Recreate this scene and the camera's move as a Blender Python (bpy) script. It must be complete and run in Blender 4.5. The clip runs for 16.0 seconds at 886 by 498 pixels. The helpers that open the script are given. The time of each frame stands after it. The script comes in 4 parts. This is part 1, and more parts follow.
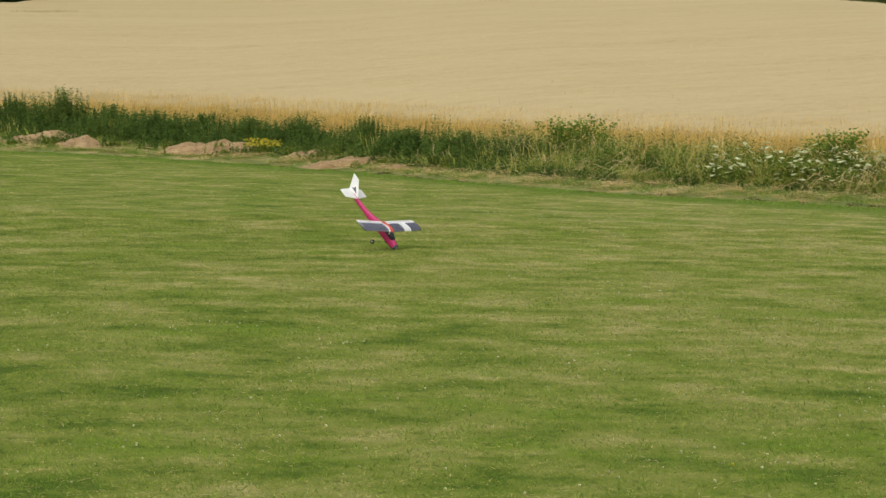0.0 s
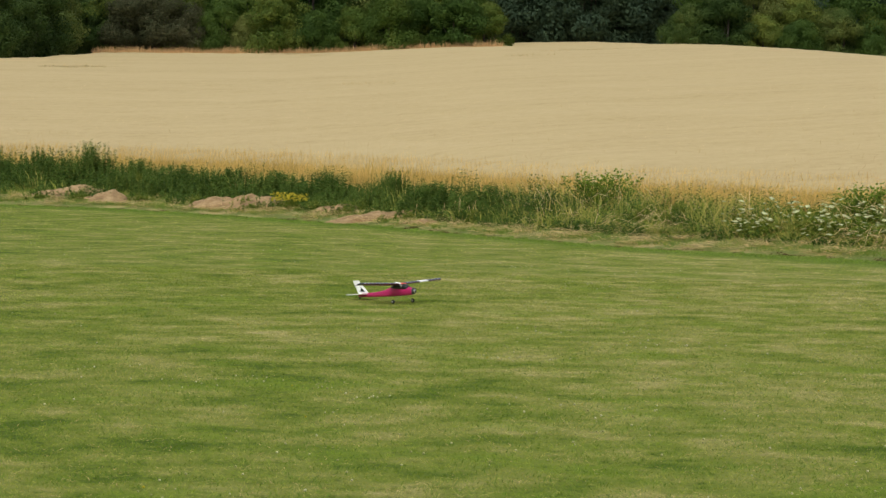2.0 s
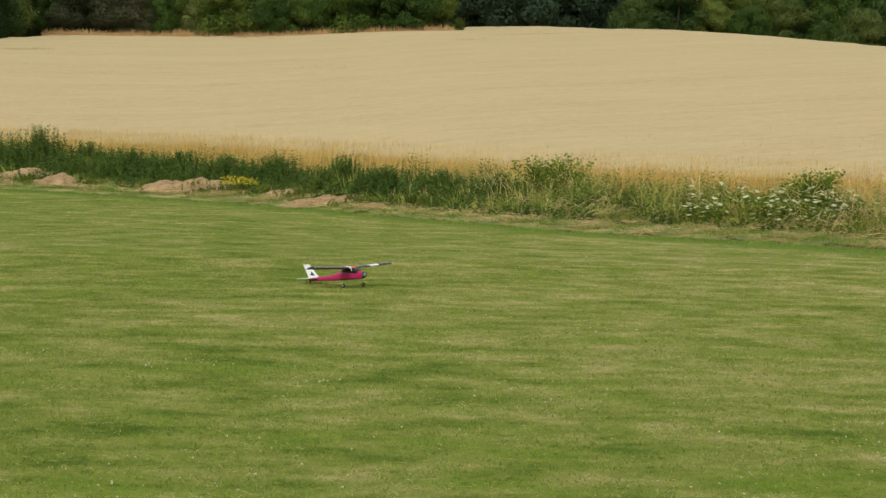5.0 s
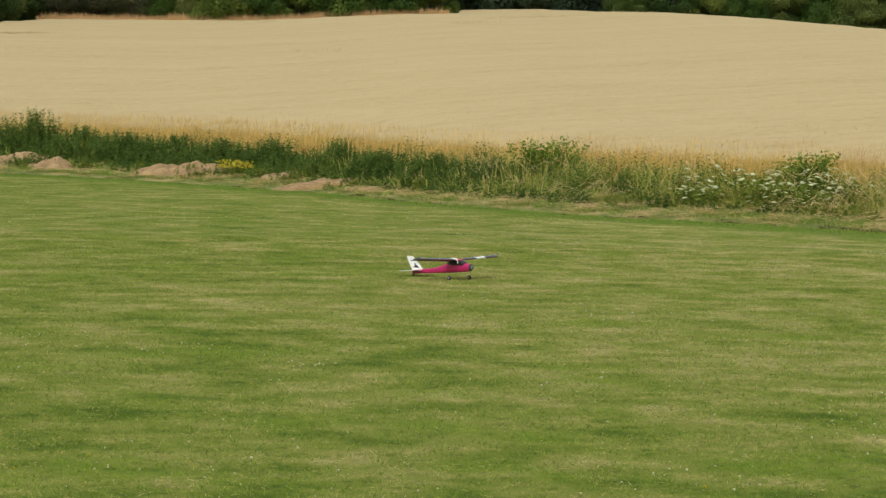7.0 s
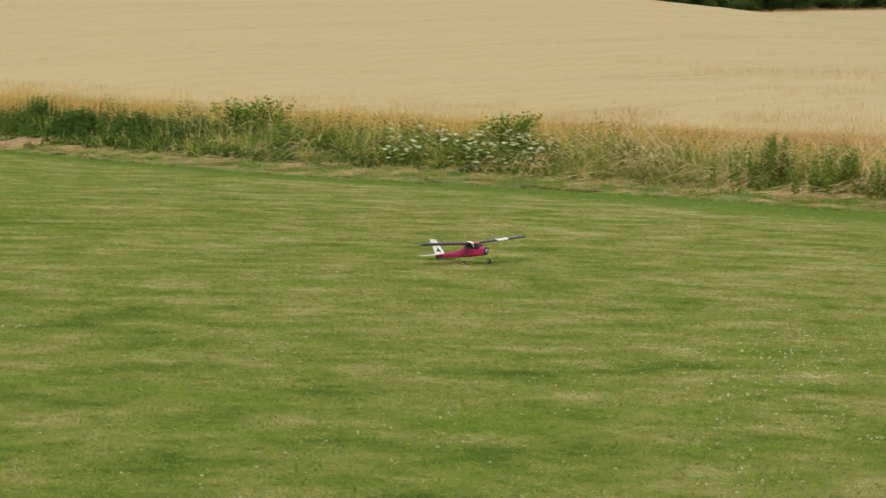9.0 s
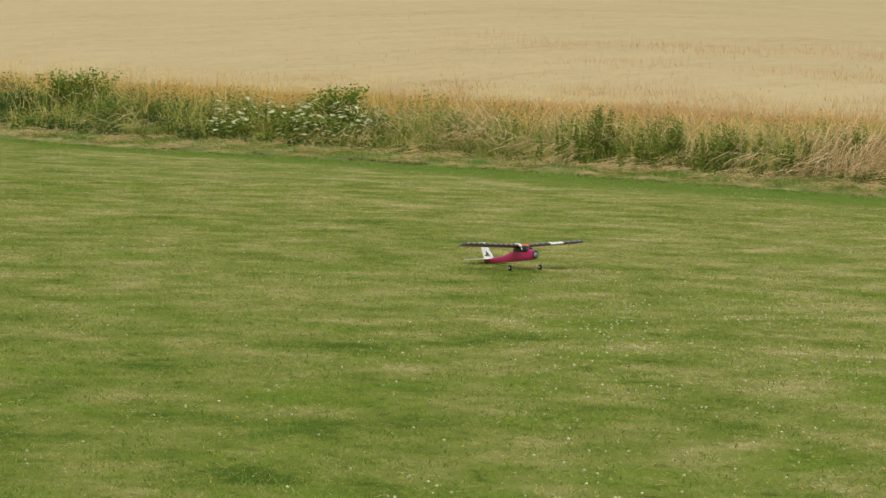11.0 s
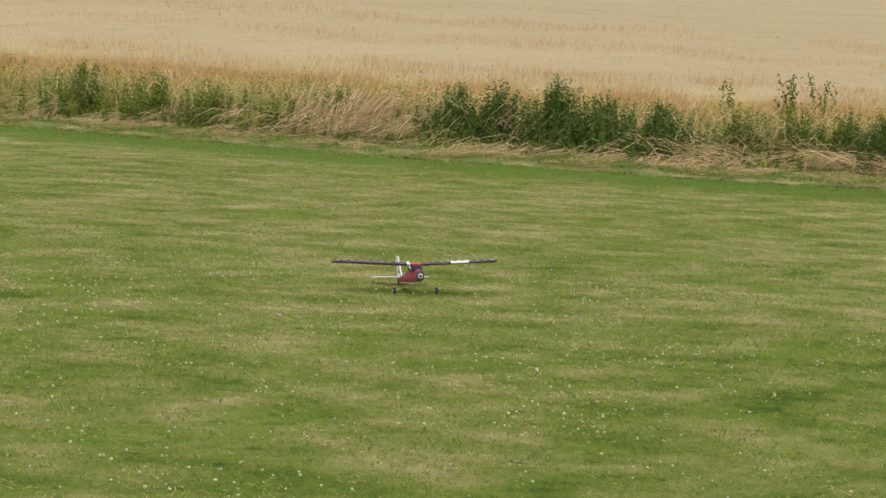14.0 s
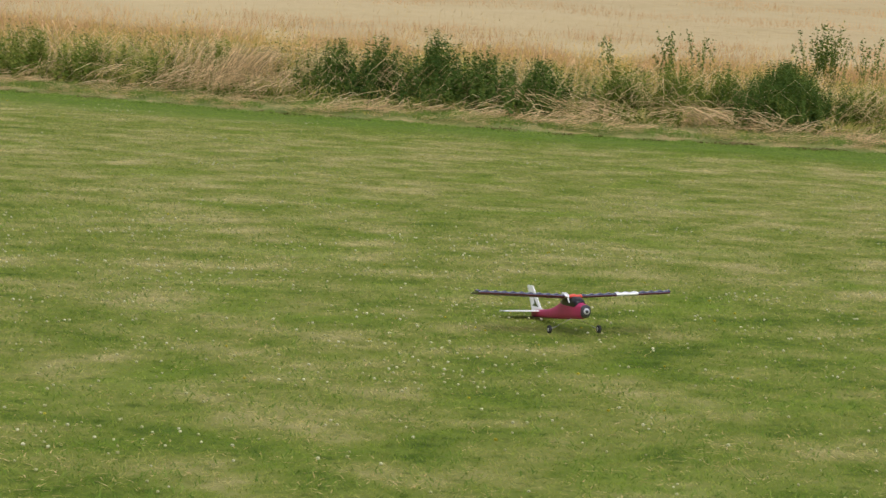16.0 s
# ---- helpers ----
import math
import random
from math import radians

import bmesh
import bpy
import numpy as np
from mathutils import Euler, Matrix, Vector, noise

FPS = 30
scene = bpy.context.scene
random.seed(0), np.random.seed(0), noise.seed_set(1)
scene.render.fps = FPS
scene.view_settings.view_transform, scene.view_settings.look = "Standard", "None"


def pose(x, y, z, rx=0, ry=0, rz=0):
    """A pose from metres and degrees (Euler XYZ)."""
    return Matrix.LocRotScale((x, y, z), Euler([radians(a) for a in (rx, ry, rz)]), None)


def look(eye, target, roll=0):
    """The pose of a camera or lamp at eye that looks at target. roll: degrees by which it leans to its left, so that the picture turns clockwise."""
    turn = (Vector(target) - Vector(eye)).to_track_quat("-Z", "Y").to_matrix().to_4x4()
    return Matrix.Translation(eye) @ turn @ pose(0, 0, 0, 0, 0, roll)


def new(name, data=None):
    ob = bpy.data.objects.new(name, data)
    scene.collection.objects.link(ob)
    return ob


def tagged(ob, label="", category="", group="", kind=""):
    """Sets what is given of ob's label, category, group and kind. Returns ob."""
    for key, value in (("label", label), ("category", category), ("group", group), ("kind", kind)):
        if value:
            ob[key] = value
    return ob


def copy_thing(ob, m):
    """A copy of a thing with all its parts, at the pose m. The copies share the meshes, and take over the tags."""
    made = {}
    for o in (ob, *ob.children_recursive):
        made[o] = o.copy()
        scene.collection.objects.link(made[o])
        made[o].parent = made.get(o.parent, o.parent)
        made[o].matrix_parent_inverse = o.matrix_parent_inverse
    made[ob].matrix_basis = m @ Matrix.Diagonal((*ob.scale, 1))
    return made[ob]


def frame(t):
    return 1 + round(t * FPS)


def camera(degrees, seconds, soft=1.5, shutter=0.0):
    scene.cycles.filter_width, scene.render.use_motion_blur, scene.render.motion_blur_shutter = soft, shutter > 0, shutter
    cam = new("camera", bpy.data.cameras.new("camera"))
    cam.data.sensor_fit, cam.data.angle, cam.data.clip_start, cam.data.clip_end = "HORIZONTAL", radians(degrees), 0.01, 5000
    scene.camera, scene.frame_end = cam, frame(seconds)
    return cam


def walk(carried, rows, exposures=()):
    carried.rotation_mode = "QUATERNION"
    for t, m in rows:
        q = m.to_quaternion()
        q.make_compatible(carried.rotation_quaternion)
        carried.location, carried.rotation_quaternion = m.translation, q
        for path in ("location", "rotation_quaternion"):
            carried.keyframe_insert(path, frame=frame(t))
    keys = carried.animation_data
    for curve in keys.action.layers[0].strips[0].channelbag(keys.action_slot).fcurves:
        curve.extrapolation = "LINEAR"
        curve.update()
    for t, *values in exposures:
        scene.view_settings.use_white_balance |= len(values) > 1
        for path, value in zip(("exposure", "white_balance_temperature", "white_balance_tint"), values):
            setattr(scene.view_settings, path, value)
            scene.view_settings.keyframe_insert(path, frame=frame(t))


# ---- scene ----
# ---- the camera: it stands still on its spot and pans after the plane ----
EYE = (0.0, 0.0, 2.396)
cam = camera(21.65, 16.0, soft=1.4, shutter=0.25)
AIM = [  # seconds, turn to the left, tilt up, lean
    (0, -0.759, -4.371, 1.395),
    (0.5, -0.236, -3.884, 1.424),
    (1, -0.195, -3.603, 1.332),
    (1.5, -0.124, -3.264, 1.399),
    (2, -0.072, -3.04, 1.404),
    (2.5, -0.617, -2.922, 1.604),
    (3, -0.475, -2.965, 1.641),
    (3.5, -0.939, -3.187, 1.444),
    (4, -1.375, -3.218, 1.597),
    (6.5, -1.188, -3.778, 1.598),
    (7, -1.428, -3.81, 1.502),
    (7.5, -1.859, -3.894, 1.34),
    (8, -4.236, -4.317, 1.648),
    (8.5, -6.441, -4.516, 1.626),
    (9, -8.773, -4.589, 1.924),
    (9.5, -11.106, -4.686, 2.358),
    (9.7, -11.756, -4.756, 2.225),
    (11.8, -15.066, -5.356, 2.505),
    (12, -16.436, -5.351, 2.58),
    (12.5, -19.426, -5.46, 2.912),
    (13, -21.581, -5.491, 2.977),
    (13.5, -23.872, -5.446, 3.095),
    (14, -25.839, -5.59, 3.422),
    (14.5, -26.253, -5.891, 3.401),
    (15, -26.716, -6.157, 3.62),
    (15.5, -27.554, -6.254, 3.622),
    (16, -28.876, -6.495, 3.695),
]


def aimed(turn, tilt, lean):
    return Matrix.Translation(EYE) @ pose(0, 0, 0, 90 + tilt, 0, turn) @ pose(0, 0, 0, 0, 0, lean)


walk(cam, [(t, aimed(a, b, c)) for t, a, b, c in AIM], exposures=((0, 0, 6500, 10), (12.6, 0, 6500, 10), (14.2, 0, 6100, 17), (16, 0, 6100, 17)))

# ---- light: a bright, thinly overcast summer sky ----
world = bpy.data.worlds.new("world")
scene.world = world
world.use_nodes = True
wt = world.node_tree
sky = wt.nodes.new("ShaderNodeTexSky")
sky.sky_type, sky.sun_disc = "NISHITA", False
sky.sun_elevation, sky.sun_rotation = radians(52), radians(205)
sky.air_density, sky.dust_density, sky.ozone_density = 1.0, 4.0, 1.0
pale = wt.nodes.new("ShaderNodeHueSaturation")
pale.inputs["Saturation"].default_value = 0.12
wt.links.new(sky.outputs[0], pale.inputs["Color"])
wt.links.new(pale.outputs[0], wt.nodes["Background"].inputs["Color"])
wt.nodes["Background"].inputs["Strength"].default_value = 0.137

sun = new("sun", bpy.data.lights.new("sun", "SUN"))
sun.data.energy, sun.data.angle, sun.data.color = 0.85, radians(50), (1.0, 0.95, 0.86)
SUN_FROM = Vector((math.sin(radians(205)) * math.cos(radians(52)), math.cos(radians(205)) * math.cos(radians(52)), math.sin(radians(52))))
sun.matrix_world = look(SUN_FROM * 100, (0, 0, 0))
scene.view_settings.exposure = 0.0


# ---- materials ----
def nodes_of(name):
    m = bpy.data.materials.new(name)
    m.use_nodes = True
    return m, m.node_tree, m.node_tree.nodes["Principled BSDF"]


def ramp(nt, factor, stops):
    r = nt.nodes.new("ShaderNodeValToRGB")
    while len(r.color_ramp.elements) < len(stops):
        r.color_ramp.elements.new(0.5)
    for e, (at, col) in zip(r.color_ramp.elements, stops):
        e.position, e.color = at, (*col, 1)
    nt.links.new(factor, r.inputs[0])
    return r.outputs[0]


def noise_of(nt, scale, detail=4.0, rough=0.6, local=False, stretch=None):
    n = nt.nodes.new("ShaderNodeTexNoise")
    n.inputs["Scale"].default_value, n.inputs["Detail"].default_value, n.inputs["Roughness"].default_value = scale, detail, rough
    src = nt.nodes.new("ShaderNodeTexCoord").outputs["Object"] if local else nt.nodes.new("ShaderNodeNewGeometry").outputs["Position"]
    if stretch:
        mp = nt.nodes.new("ShaderNodeMapping")
        mp.inputs["Scale"].default_value, mp.inputs["Rotation"].default_value = stretch[0], stretch[1]
        nt.links.new(src, mp.inputs[0])
        src = mp.outputs[0]
    nt.links.new(src, n.inputs["Vector"])
    return n.outputs["Fac"]


def maths(nt, op, a, b):
    n = nt.nodes.new("ShaderNodeMath")
    n.operation = op
    for i, v in enumerate((a, b)):
        if isinstance(v, (int, float)):
            n.inputs[i].default_value = v
        else:
            nt.links.new(v, n.inputs[i])
    return n.outputs[0]


def mixed(nt, factor, a, b, how="MIX"):
    n = nt.nodes.new("ShaderNodeMix")
    n.data_type, n.blend_type = "RGBA", how
    for sock, v in (("Factor", factor), ("A", a), ("B", b)):
        s = [i for i in n.inputs if i.name == sock and (i.type == "RGBA" or sock == "Factor" and i.type == "VALUE")][0]
        if isinstance(v, (int, float)):
            s.default_value = v
        elif isinstance(v, tuple):
            s.default_value = (*v, 1)
        else:
            nt.links.new(v, s)
    return [o for o in n.outputs if o.type == "RGBA"][0]


def bumped(nt, bsdf, height, strength, distance):
    b = nt.nodes.new("ShaderNodeBump")
    b.inputs["Strength"].default_value, b.inputs["Distance"].default_value = strength, distance
    nt.links.new(height, b.inputs["Height"])
    nt.links.new(b.outputs[0], bsdf.inputs["Normal"])


def canopy_normal(nt, share, way=(0.0, -0.3, 0.95)):
    """Thin blades scatter light much as the whole sward does: lean their normals towards the sward's own."""
    mx = nt.nodes.new("ShaderNodeMix")
    mx.data_type = "VECTOR"
    mx.inputs["Factor"].default_value = share
    a, b = [i for i in mx.inputs if i.type == "VECTOR"][-2:]
    nt.links.new(nt.nodes.new("ShaderNodeNewGeometry").outputs["Normal"], a)
    b.default_value = way
    unit = nt.nodes.new("ShaderNodeVectorMath")
    unit.operation = "NORMALIZE"
    nt.links.new([o for o in mx.outputs if o.type == "VECTOR"][0], unit.inputs[0])
    return unit.outputs[0]


def both_sides(nt, p, col):
    """Let as much light through a thin blade as it throws back, so that its two faces look alike."""
    turned_over = nt.nodes.new("ShaderNodeVectorMath")
    turned_over.operation = "SCALE"
    turned_over.inputs["Scale"].default_value = -1.0
    nt.links.new(p.inputs["Normal"].links[0].from_socket, turned_over.inputs[0])
    tr = nt.nodes.new("ShaderNodeBsdfTranslucent")
    nt.links.new(col, tr.inputs["Color"])
    nt.links.new(turned_over.outputs[0], tr.inputs["Normal"])
    both = nt.nodes.new("ShaderNodeAddShader")
    nt.links.new(p.outputs[0], both.inputs[0])
    nt.links.new(tr.outputs[0], both.inputs[1])
    nt.links.new(both.outputs[0], nt.nodes["Material Output"].inputs[0])


def leafy(name, stops, scale=0.6, island=0.45, rough=0.55, through_leaf=0.3, per_object=0.0, canopy=0.0):
    """Leaves, blades and stalks: colour from place and from piece to piece, some light coming through."""
    m, nt, p = nodes_of(name)
    if canopy:
        nt.links.new(canopy_normal(nt, canopy), p.inputs["Normal"])
        through_leaf = 0.0
    rnd = nt.nodes.new("ShaderNodeNewGeometry").outputs["Random Per Island"]
    f = maths(nt, "ADD", maths(nt, "MULTIPLY", noise_of(nt, scale, 3.0), 1.0 - island), maths(nt, "MULTIPLY", rnd, island))
    if per_object:
        ob = nt.nodes.new("ShaderNodeObjectInfo").outputs["Random"]
        f = maths(nt, "ADD", f, maths(nt, "MULTIPLY", maths(nt, "SUBTRACT", ob, 0.5), per_object))
    col = ramp(nt, f, stops)
    nt.links.new(col, p.inputs["Base Color"])
    p.inputs["Roughness"].default_value = rough
    p.inputs["Specular IOR Level"].default_value = 0.18
    if canopy:
        both_sides(nt, p, col)
    if through_leaf:
        tr = nt.nodes.new("ShaderNodeBsdfTranslucent")
        nt.links.new(col, tr.inputs["Color"])
        mx = nt.nodes.new("ShaderNodeMixShader")
        mx.inputs[0].default_value = through_leaf
        nt.links.new(p.outputs[0], mx.inputs[1])
        nt.links.new(tr.outputs[0], mx.inputs[2])
        nt.links.new(mx.outputs[0], nt.nodes["Material Output"].inputs[0])
    return m


def plain(name, col, rough=0.5, metal=0.0, vary=0.08, scale=30.0, coat=0.0, bump=0.0):
    m, nt, p = nodes_of(name)
    n = noise_of(nt, scale, 5.0, local=True)
    dark, light = tuple(c * (1 - vary) for c in col), tuple(min(1, c * (1 + vary)) for c in col)
    nt.links.new(ramp(nt, n, ((0.3, dark), (0.7, light))), p.inputs["Base Color"])
    p.inputs["Roughness"].default_value, p.inputs["Metallic"].default_value, p.inputs["Coat Weight"].default_value = rough, metal, coat
    p.inputs["Coat Roughness"].default_value = 0.07
    if bump:
        bumped(nt, p, n, bump, 0.002)
    return m


def lawn_colour(nt, lift=0.0, gain=1.0):
    """Mown turf: lush and straw-coloured patches at several sizes, drawn out a little along the mowing."""
    along = ((0.85, 1.1, 1.0), (0, 0, radians(-20)))
    patch = noise_of(nt, 1.35, 4.0, 0.58, stretch=along)
    broad = noise_of(nt, 0.26, 3.0, 0.5)
    fine = noise_of(nt, 4.6, 5.0, 0.66)
    f = maths(nt, "ADD", maths(nt, "MULTIPLY", patch, 0.60), maths(nt, "ADD", maths(nt, "MULTIPLY", broad, 0.20), maths(nt, "MULTIPLY", fine, 0.22)))
    grain = maths(nt, "SUBTRACT", noise_of(nt, 30.0, 3.0, 0.65), 0.5)
    f = maths(nt, "ADD", maths(nt, "SUBTRACT", f, 0.01), maths(nt, "MULTIPLY", grain, 0.16))
    # lusher near turf, with shade seen between its blades put into the colour
    away = nt.nodes.new("ShaderNodeSeparateXYZ")
    nt.links.new(nt.nodes.new("ShaderNodeNewGeometry").outputs["Position"], away.inputs[0])
    near = nt.nodes.new("ShaderNodeMapRange")
    near.inputs["From Min"].default_value, near.inputs["From Max"].default_value = 9.0, 24.0
    near.inputs["To Min"].default_value, near.inputs["To Max"].default_value = -0.042, 0.004
    nt.links.new(away.outputs["Y"], near.inputs[0])
    east = nt.nodes.new("ShaderNodeMapRange")
    east.inputs["From Min"].default_value, east.inputs["From Max"].default_value = -4.0, 7.0
    east.inputs["To Min"].default_value, east.inputs["To Max"].default_value = -0.022, 0.028
    nt.links.new(away.outputs["X"], east.inputs[0])
    f = maths(nt, "ADD", maths(nt, "ADD", f, maths(nt, "ADD", near.outputs[0], east.outputs[0])), lift)
    stops = ((0.36, (0.075, 0.128, 0.012)), (0.44, (0.160, 0.212, 0.028)), (0.52, (0.235, 0.256, 0.057)), (0.59, (0.335, 0.312, 0.108)), (0.68, (0.45, 0.395, 0.175)))
    col = ramp(nt, f, [(at, tuple(gain * v for v in c)) for at, c in stops])
    # clover-rich, brighter green patches
    lush = ramp(nt, noise_of(nt, 0.83, 4.0, 0.6, stretch=along), ((0.52, (0, 0, 0)), (0.66, (0.6, 0.6, 0.6))))
    col = mixed(nt, lush, col, tuple(gain * v for v in (0.160, 0.240, 0.022)))
    # the strip that the mower leaves longer beside the bank
    strip = nt.nodes.new("ShaderNodeAttribute")
    strip.attribute_name = "lushness"
    col = mixed(nt, strip.outputs["Fac"], col, tuple(gain * v for v in (0.118, 0.196, 0.018)))
    # small dark rosettes and gaps
    gaps = ramp(nt, noise_of(nt, 8.5, 3.0, 0.6), ((0.57, (1, 1, 1)), (0.68, (0.56, 0.64, 0.5))))
    flecks = ramp(nt, noise_of(nt, 7.1, 3.0, 0.6), ((0.60, (1, 1, 1)), (0.72, (1.18, 1.14, 1.25))))
    return mixed(nt, 1.0, mixed(nt, 1.0, col, gaps, "MULTIPLY"), flecks, "MULTIPLY")


def lawn_material():
    m, nt, p = nodes_of("turf")
    col = mixed(nt, maths(nt, "MULTIPLY", noise_of(nt, 90.0, 4.0), 0.22), lawn_colour(nt), (0.07, 0.10, 0.015))
    nt.links.new(col, p.inputs["Base Color"])
    p.inputs["Roughness"].default_value, p.inputs["Specular IOR Level"].default_value = 0.9, 0.1
    bumped(nt, p, noise_of(nt, 24.0, 4.0), 0.35, 0.02)
    return m


def lawn_blade_material():
    m, nt, p = nodes_of("turf_blade")
    rnd = nt.nodes.new("ShaderNodeNewGeometry").outputs["Random Per Island"]
    col = lawn_colour(nt, maths(nt, "MULTIPLY", maths(nt, "SUBTRACT", rnd, 0.5), 0.13), 1.02)
    col = mixed(nt, 1.0, col, ramp(nt, maths(nt, "FRACT", maths(nt, "MULTIPLY", rnd, 7.31), 0.0), ((0.0, (0.55, 0.62, 0.5)), (0.35, (0.98, 0.98, 0.95)), (0.90, (1.1, 1.08, 1.05)), (0.97, (1.25, 1.2, 1.3)))), "MULTIPLY")
    nt.links.new(col, p.inputs["Base Color"])
    nt.links.new(canopy_normal(nt, 0.8, (0, 0, 1)), p.inputs["Normal"])
    p.inputs["Roughness"].default_value, p.inputs["Specular IOR Level"].default_value = 0.8, 0.1
    both_sides(nt, p, col)
    return m


def earth(name, stops, scale, fine=25.0):
    m, nt, p = nodes_of(name)
    f = maths(nt, "ADD", maths(nt, "MULTIPLY", noise_of(nt, scale, 5.0), 0.6), maths(nt, "MULTIPLY", noise_of(nt, fine, 4.0), 0.4))
    nt.links.new(ramp(nt, f, stops), p.inputs["Base Color"])
    p.inputs["Roughness"].default_value = 0.95
    bumped(nt, p, noise_of(nt, fine, 5.0), 0.7, 0.03)
    return m


def crop_material():
    """Ripe barley from above: pale straw with long faint bands along the drilling and small dull marks."""
    m, nt, p = nodes_of("ripe_barley")
    bands = noise_of(nt, 1.0, 4.0, 0.55, stretch=((0.03, 0.30, 0.3), (0, 0, radians(-8))))
    spots = noise_of(nt, 0.8, 5.0, 0.7, stretch=((0.4, 1.6, 1.0), (0, 0, radians(-10))))
    fine = noise_of(nt, 3.0, 6.0, 0.75)
    f = maths(nt, "ADD", maths(nt, "MULTIPLY", bands, 0.24), maths(nt, "ADD", maths(nt, "MULTIPLY", spots, 0.32), maths(nt, "MULTIPLY", fine, 0.44)))
    col = ramp(nt, f, ((0.37, (0.43, 0.325, 0.150)), (0.46, (0.495, 0.388, 0.188)), (0.57, (0.535, 0.428, 0.214))))
    nt.links.new(col, p.inputs["Base Color"])
    p.inputs["Roughness"].default_value = 0.85
    bumped(nt, p, fine, 0.3, 0.05)
    return m


M_TURF, M_BLADE = lawn_material(), lawn_blade_material()
M_VERGE = earth("verge_litter", ((0.38, (0.10, 0.155, 0.020)), (0.49, (0.18, 0.21, 0.042)), (0.58, (0.38, 0.31, 0.12)), (0.66, (0.50, 0.385, 0.18))), 1.1)
M_SOIL = earth("heaped_soil", ((0.36, (0.21, 0.135, 0.062)), (0.5, (0.34, 0.225, 0.105)), (0.62, (0.46, 0.325, 0.165))), 3.0, 16.0)
M_FIELD = earth("field_soil", ((0.3, (0.28, 0.20, 0.10)), (0.7, (0.42, 0.32, 0.17))), 0.8)
M_CROP = crop_material()
M_EDGE_GRASS = leafy("fresh_grass", ((0.2, (0.062, 0.118, 0.013)), (0.55, (0.110, 0.178, 0.022)), (0.85, (0.21, 0.245, 0.05))), 1.2, canopy=0.7)
M_GOLD = leafy("golden_grass", ((0.25, (0.21, 0.135, 0.03)), (0.5, (0.34, 0.228, 0.054)), (0.8, (0.49, 0.35, 0.12))), 0.35, 0.5, 0.6, canopy=0.5)
M_GREENGOLD = leafy("turning_grass", ((0.28, (0.085, 0.132, 0.018)), (0.5, (0.185, 0.212, 0.032)), (0.8, (0.39, 0.305, 0.085))), 0.5, 0.5, canopy=0.5)
M_STRAW = leafy("bleached_straw", ((0.2, (0.34, 0.25, 0.10)), (0.5, (0.47, 0.355, 0.16)), (0.85, (0.56, 0.43, 0.24))), 0.8, 0.6, 0.7, canopy=0.85)
M_EARS = leafy("barley_stalk", ((0.2, (0.55, 0.42, 0.20)), (0.5, (0.68, 0.54, 0.29)), (0.85, (0.78, 0.64, 0.38))), 0.15, 0.5, 0.7, 0.5)
M_NETTLE = leafy("nettle_leaf", ((0.2, (0.036, 0.082, 0.013)), (0.5, (0.082, 0.150, 0.022)), (0.8, (0.18, 0.245, 0.045))), 0.8, rough=0.7)
M_WEED = leafy("weed_leaf", ((0.2, (0.07, 0.125, 0.012)), (0.5, (0.155, 0.215, 0.025)), (0.8, (0.31, 0.32, 0.06))), 0.8, rough=0.7)
M_BRAMBLE = leafy("bramble_leaf", ((0.2, (0.07, 0.135, 0.012)), (0.5, (0.15, 0.23, 0.022)), (0.8, (0.28, 0.34, 0.05))), 0.8, rough=0.7)
M_UMBEL = leafy("umbel_flower", ((0.2, (0.42, 0.47, 0.19)), (0.55, (0.66, 0.69, 0.38)), (0.9, (0.82, 0.83, 0.58))), 2.0, 0.7, 0.7, 0.1)
M_YELLOW = leafy("yellow_flower", ((0.2, (0.45, 0.38, 0.03)), (0.7, (0.65, 0.55, 0.05))), 2.0, 0.6, 0.7, 0.2)
M_CLOVER = leafy("clover_head", ((0.15, (0.42, 0.43, 0.18)), (0.5, (0.62, 0.61, 0.32)), (0.9, (0.80, 0.78, 0.52))), 1.0, 0.7, 0.8, 0.1)
M_DRY = leafy("reddish_dry_grass", ((0.25, (0.265, 0.147, 0.060)), (0.5, (0.35, 0.214, 0.088)), (0.8, (0.44, 0.295, 0.136))), 0.15, 0.4, 0.7, canopy=0.6)
M_LODGED = leafy("lodged_straw", ((0.2, (0.15, 0.110, 0.042)), (0.5, (0.37, 0.27, 0.12)), (0.85, (0.58, 0.455, 0.25))), 0.8, 0.7, 0.7, canopy=0.85)
# brown litter, dark enough to paint the shaded mowing cut as well
M_LITTER_SHADE = leafy("litter_and_cut_shade", ((0.2, (0.09, 0.075, 0.026)), (0.55, (0.18, 0.14, 0.055)), (0.9, (0.34, 0.26, 0.12))), 1.5, 0.6, 0.9, 0.0)
M_TUFT = leafy("dull_tuft", ((0.2, (0.20, 0.165, 0.075)), (0.55, (0.30, 0.235, 0.115)), (0.9, (0.40, 0.31, 0.16))), 0.8, 0.6, 0.8, canopy=0.5)
M_BARK = plain("bark", (0.065, 0.055, 0.042), 0.9, vary=0.35, scale=6.0)
M_HAWTHORN = leafy("hawthorn_leaf", ((0.2, (0.042, 0.088, 0.014)), (0.5, (0.074, 0.128, 0.019)), (0.8, (0.18, 0.215, 0.038))), 0.45, 0.14, 0.7, 0.3, 0.5)
M_OLIVE = leafy("olive_shrub_leaf", ((0.2, (0.030, 0.064, 0.014)), (0.5, (0.070, 0.118, 0.024)), (0.8, (0.175, 0.205, 0.050))), 0.45, 0.14, 0.7, 0.3, 0.5)
M_DULL = leafy("dull_shrub_leaf", ((0.2, (0.028, 0.036, 0.016)), (0.5, (0.056, 0.066, 0.028)), (0.85, (0.13, 0.125, 0.06))), 0.8, 0.2, 0.8, 0.2, 0.2)
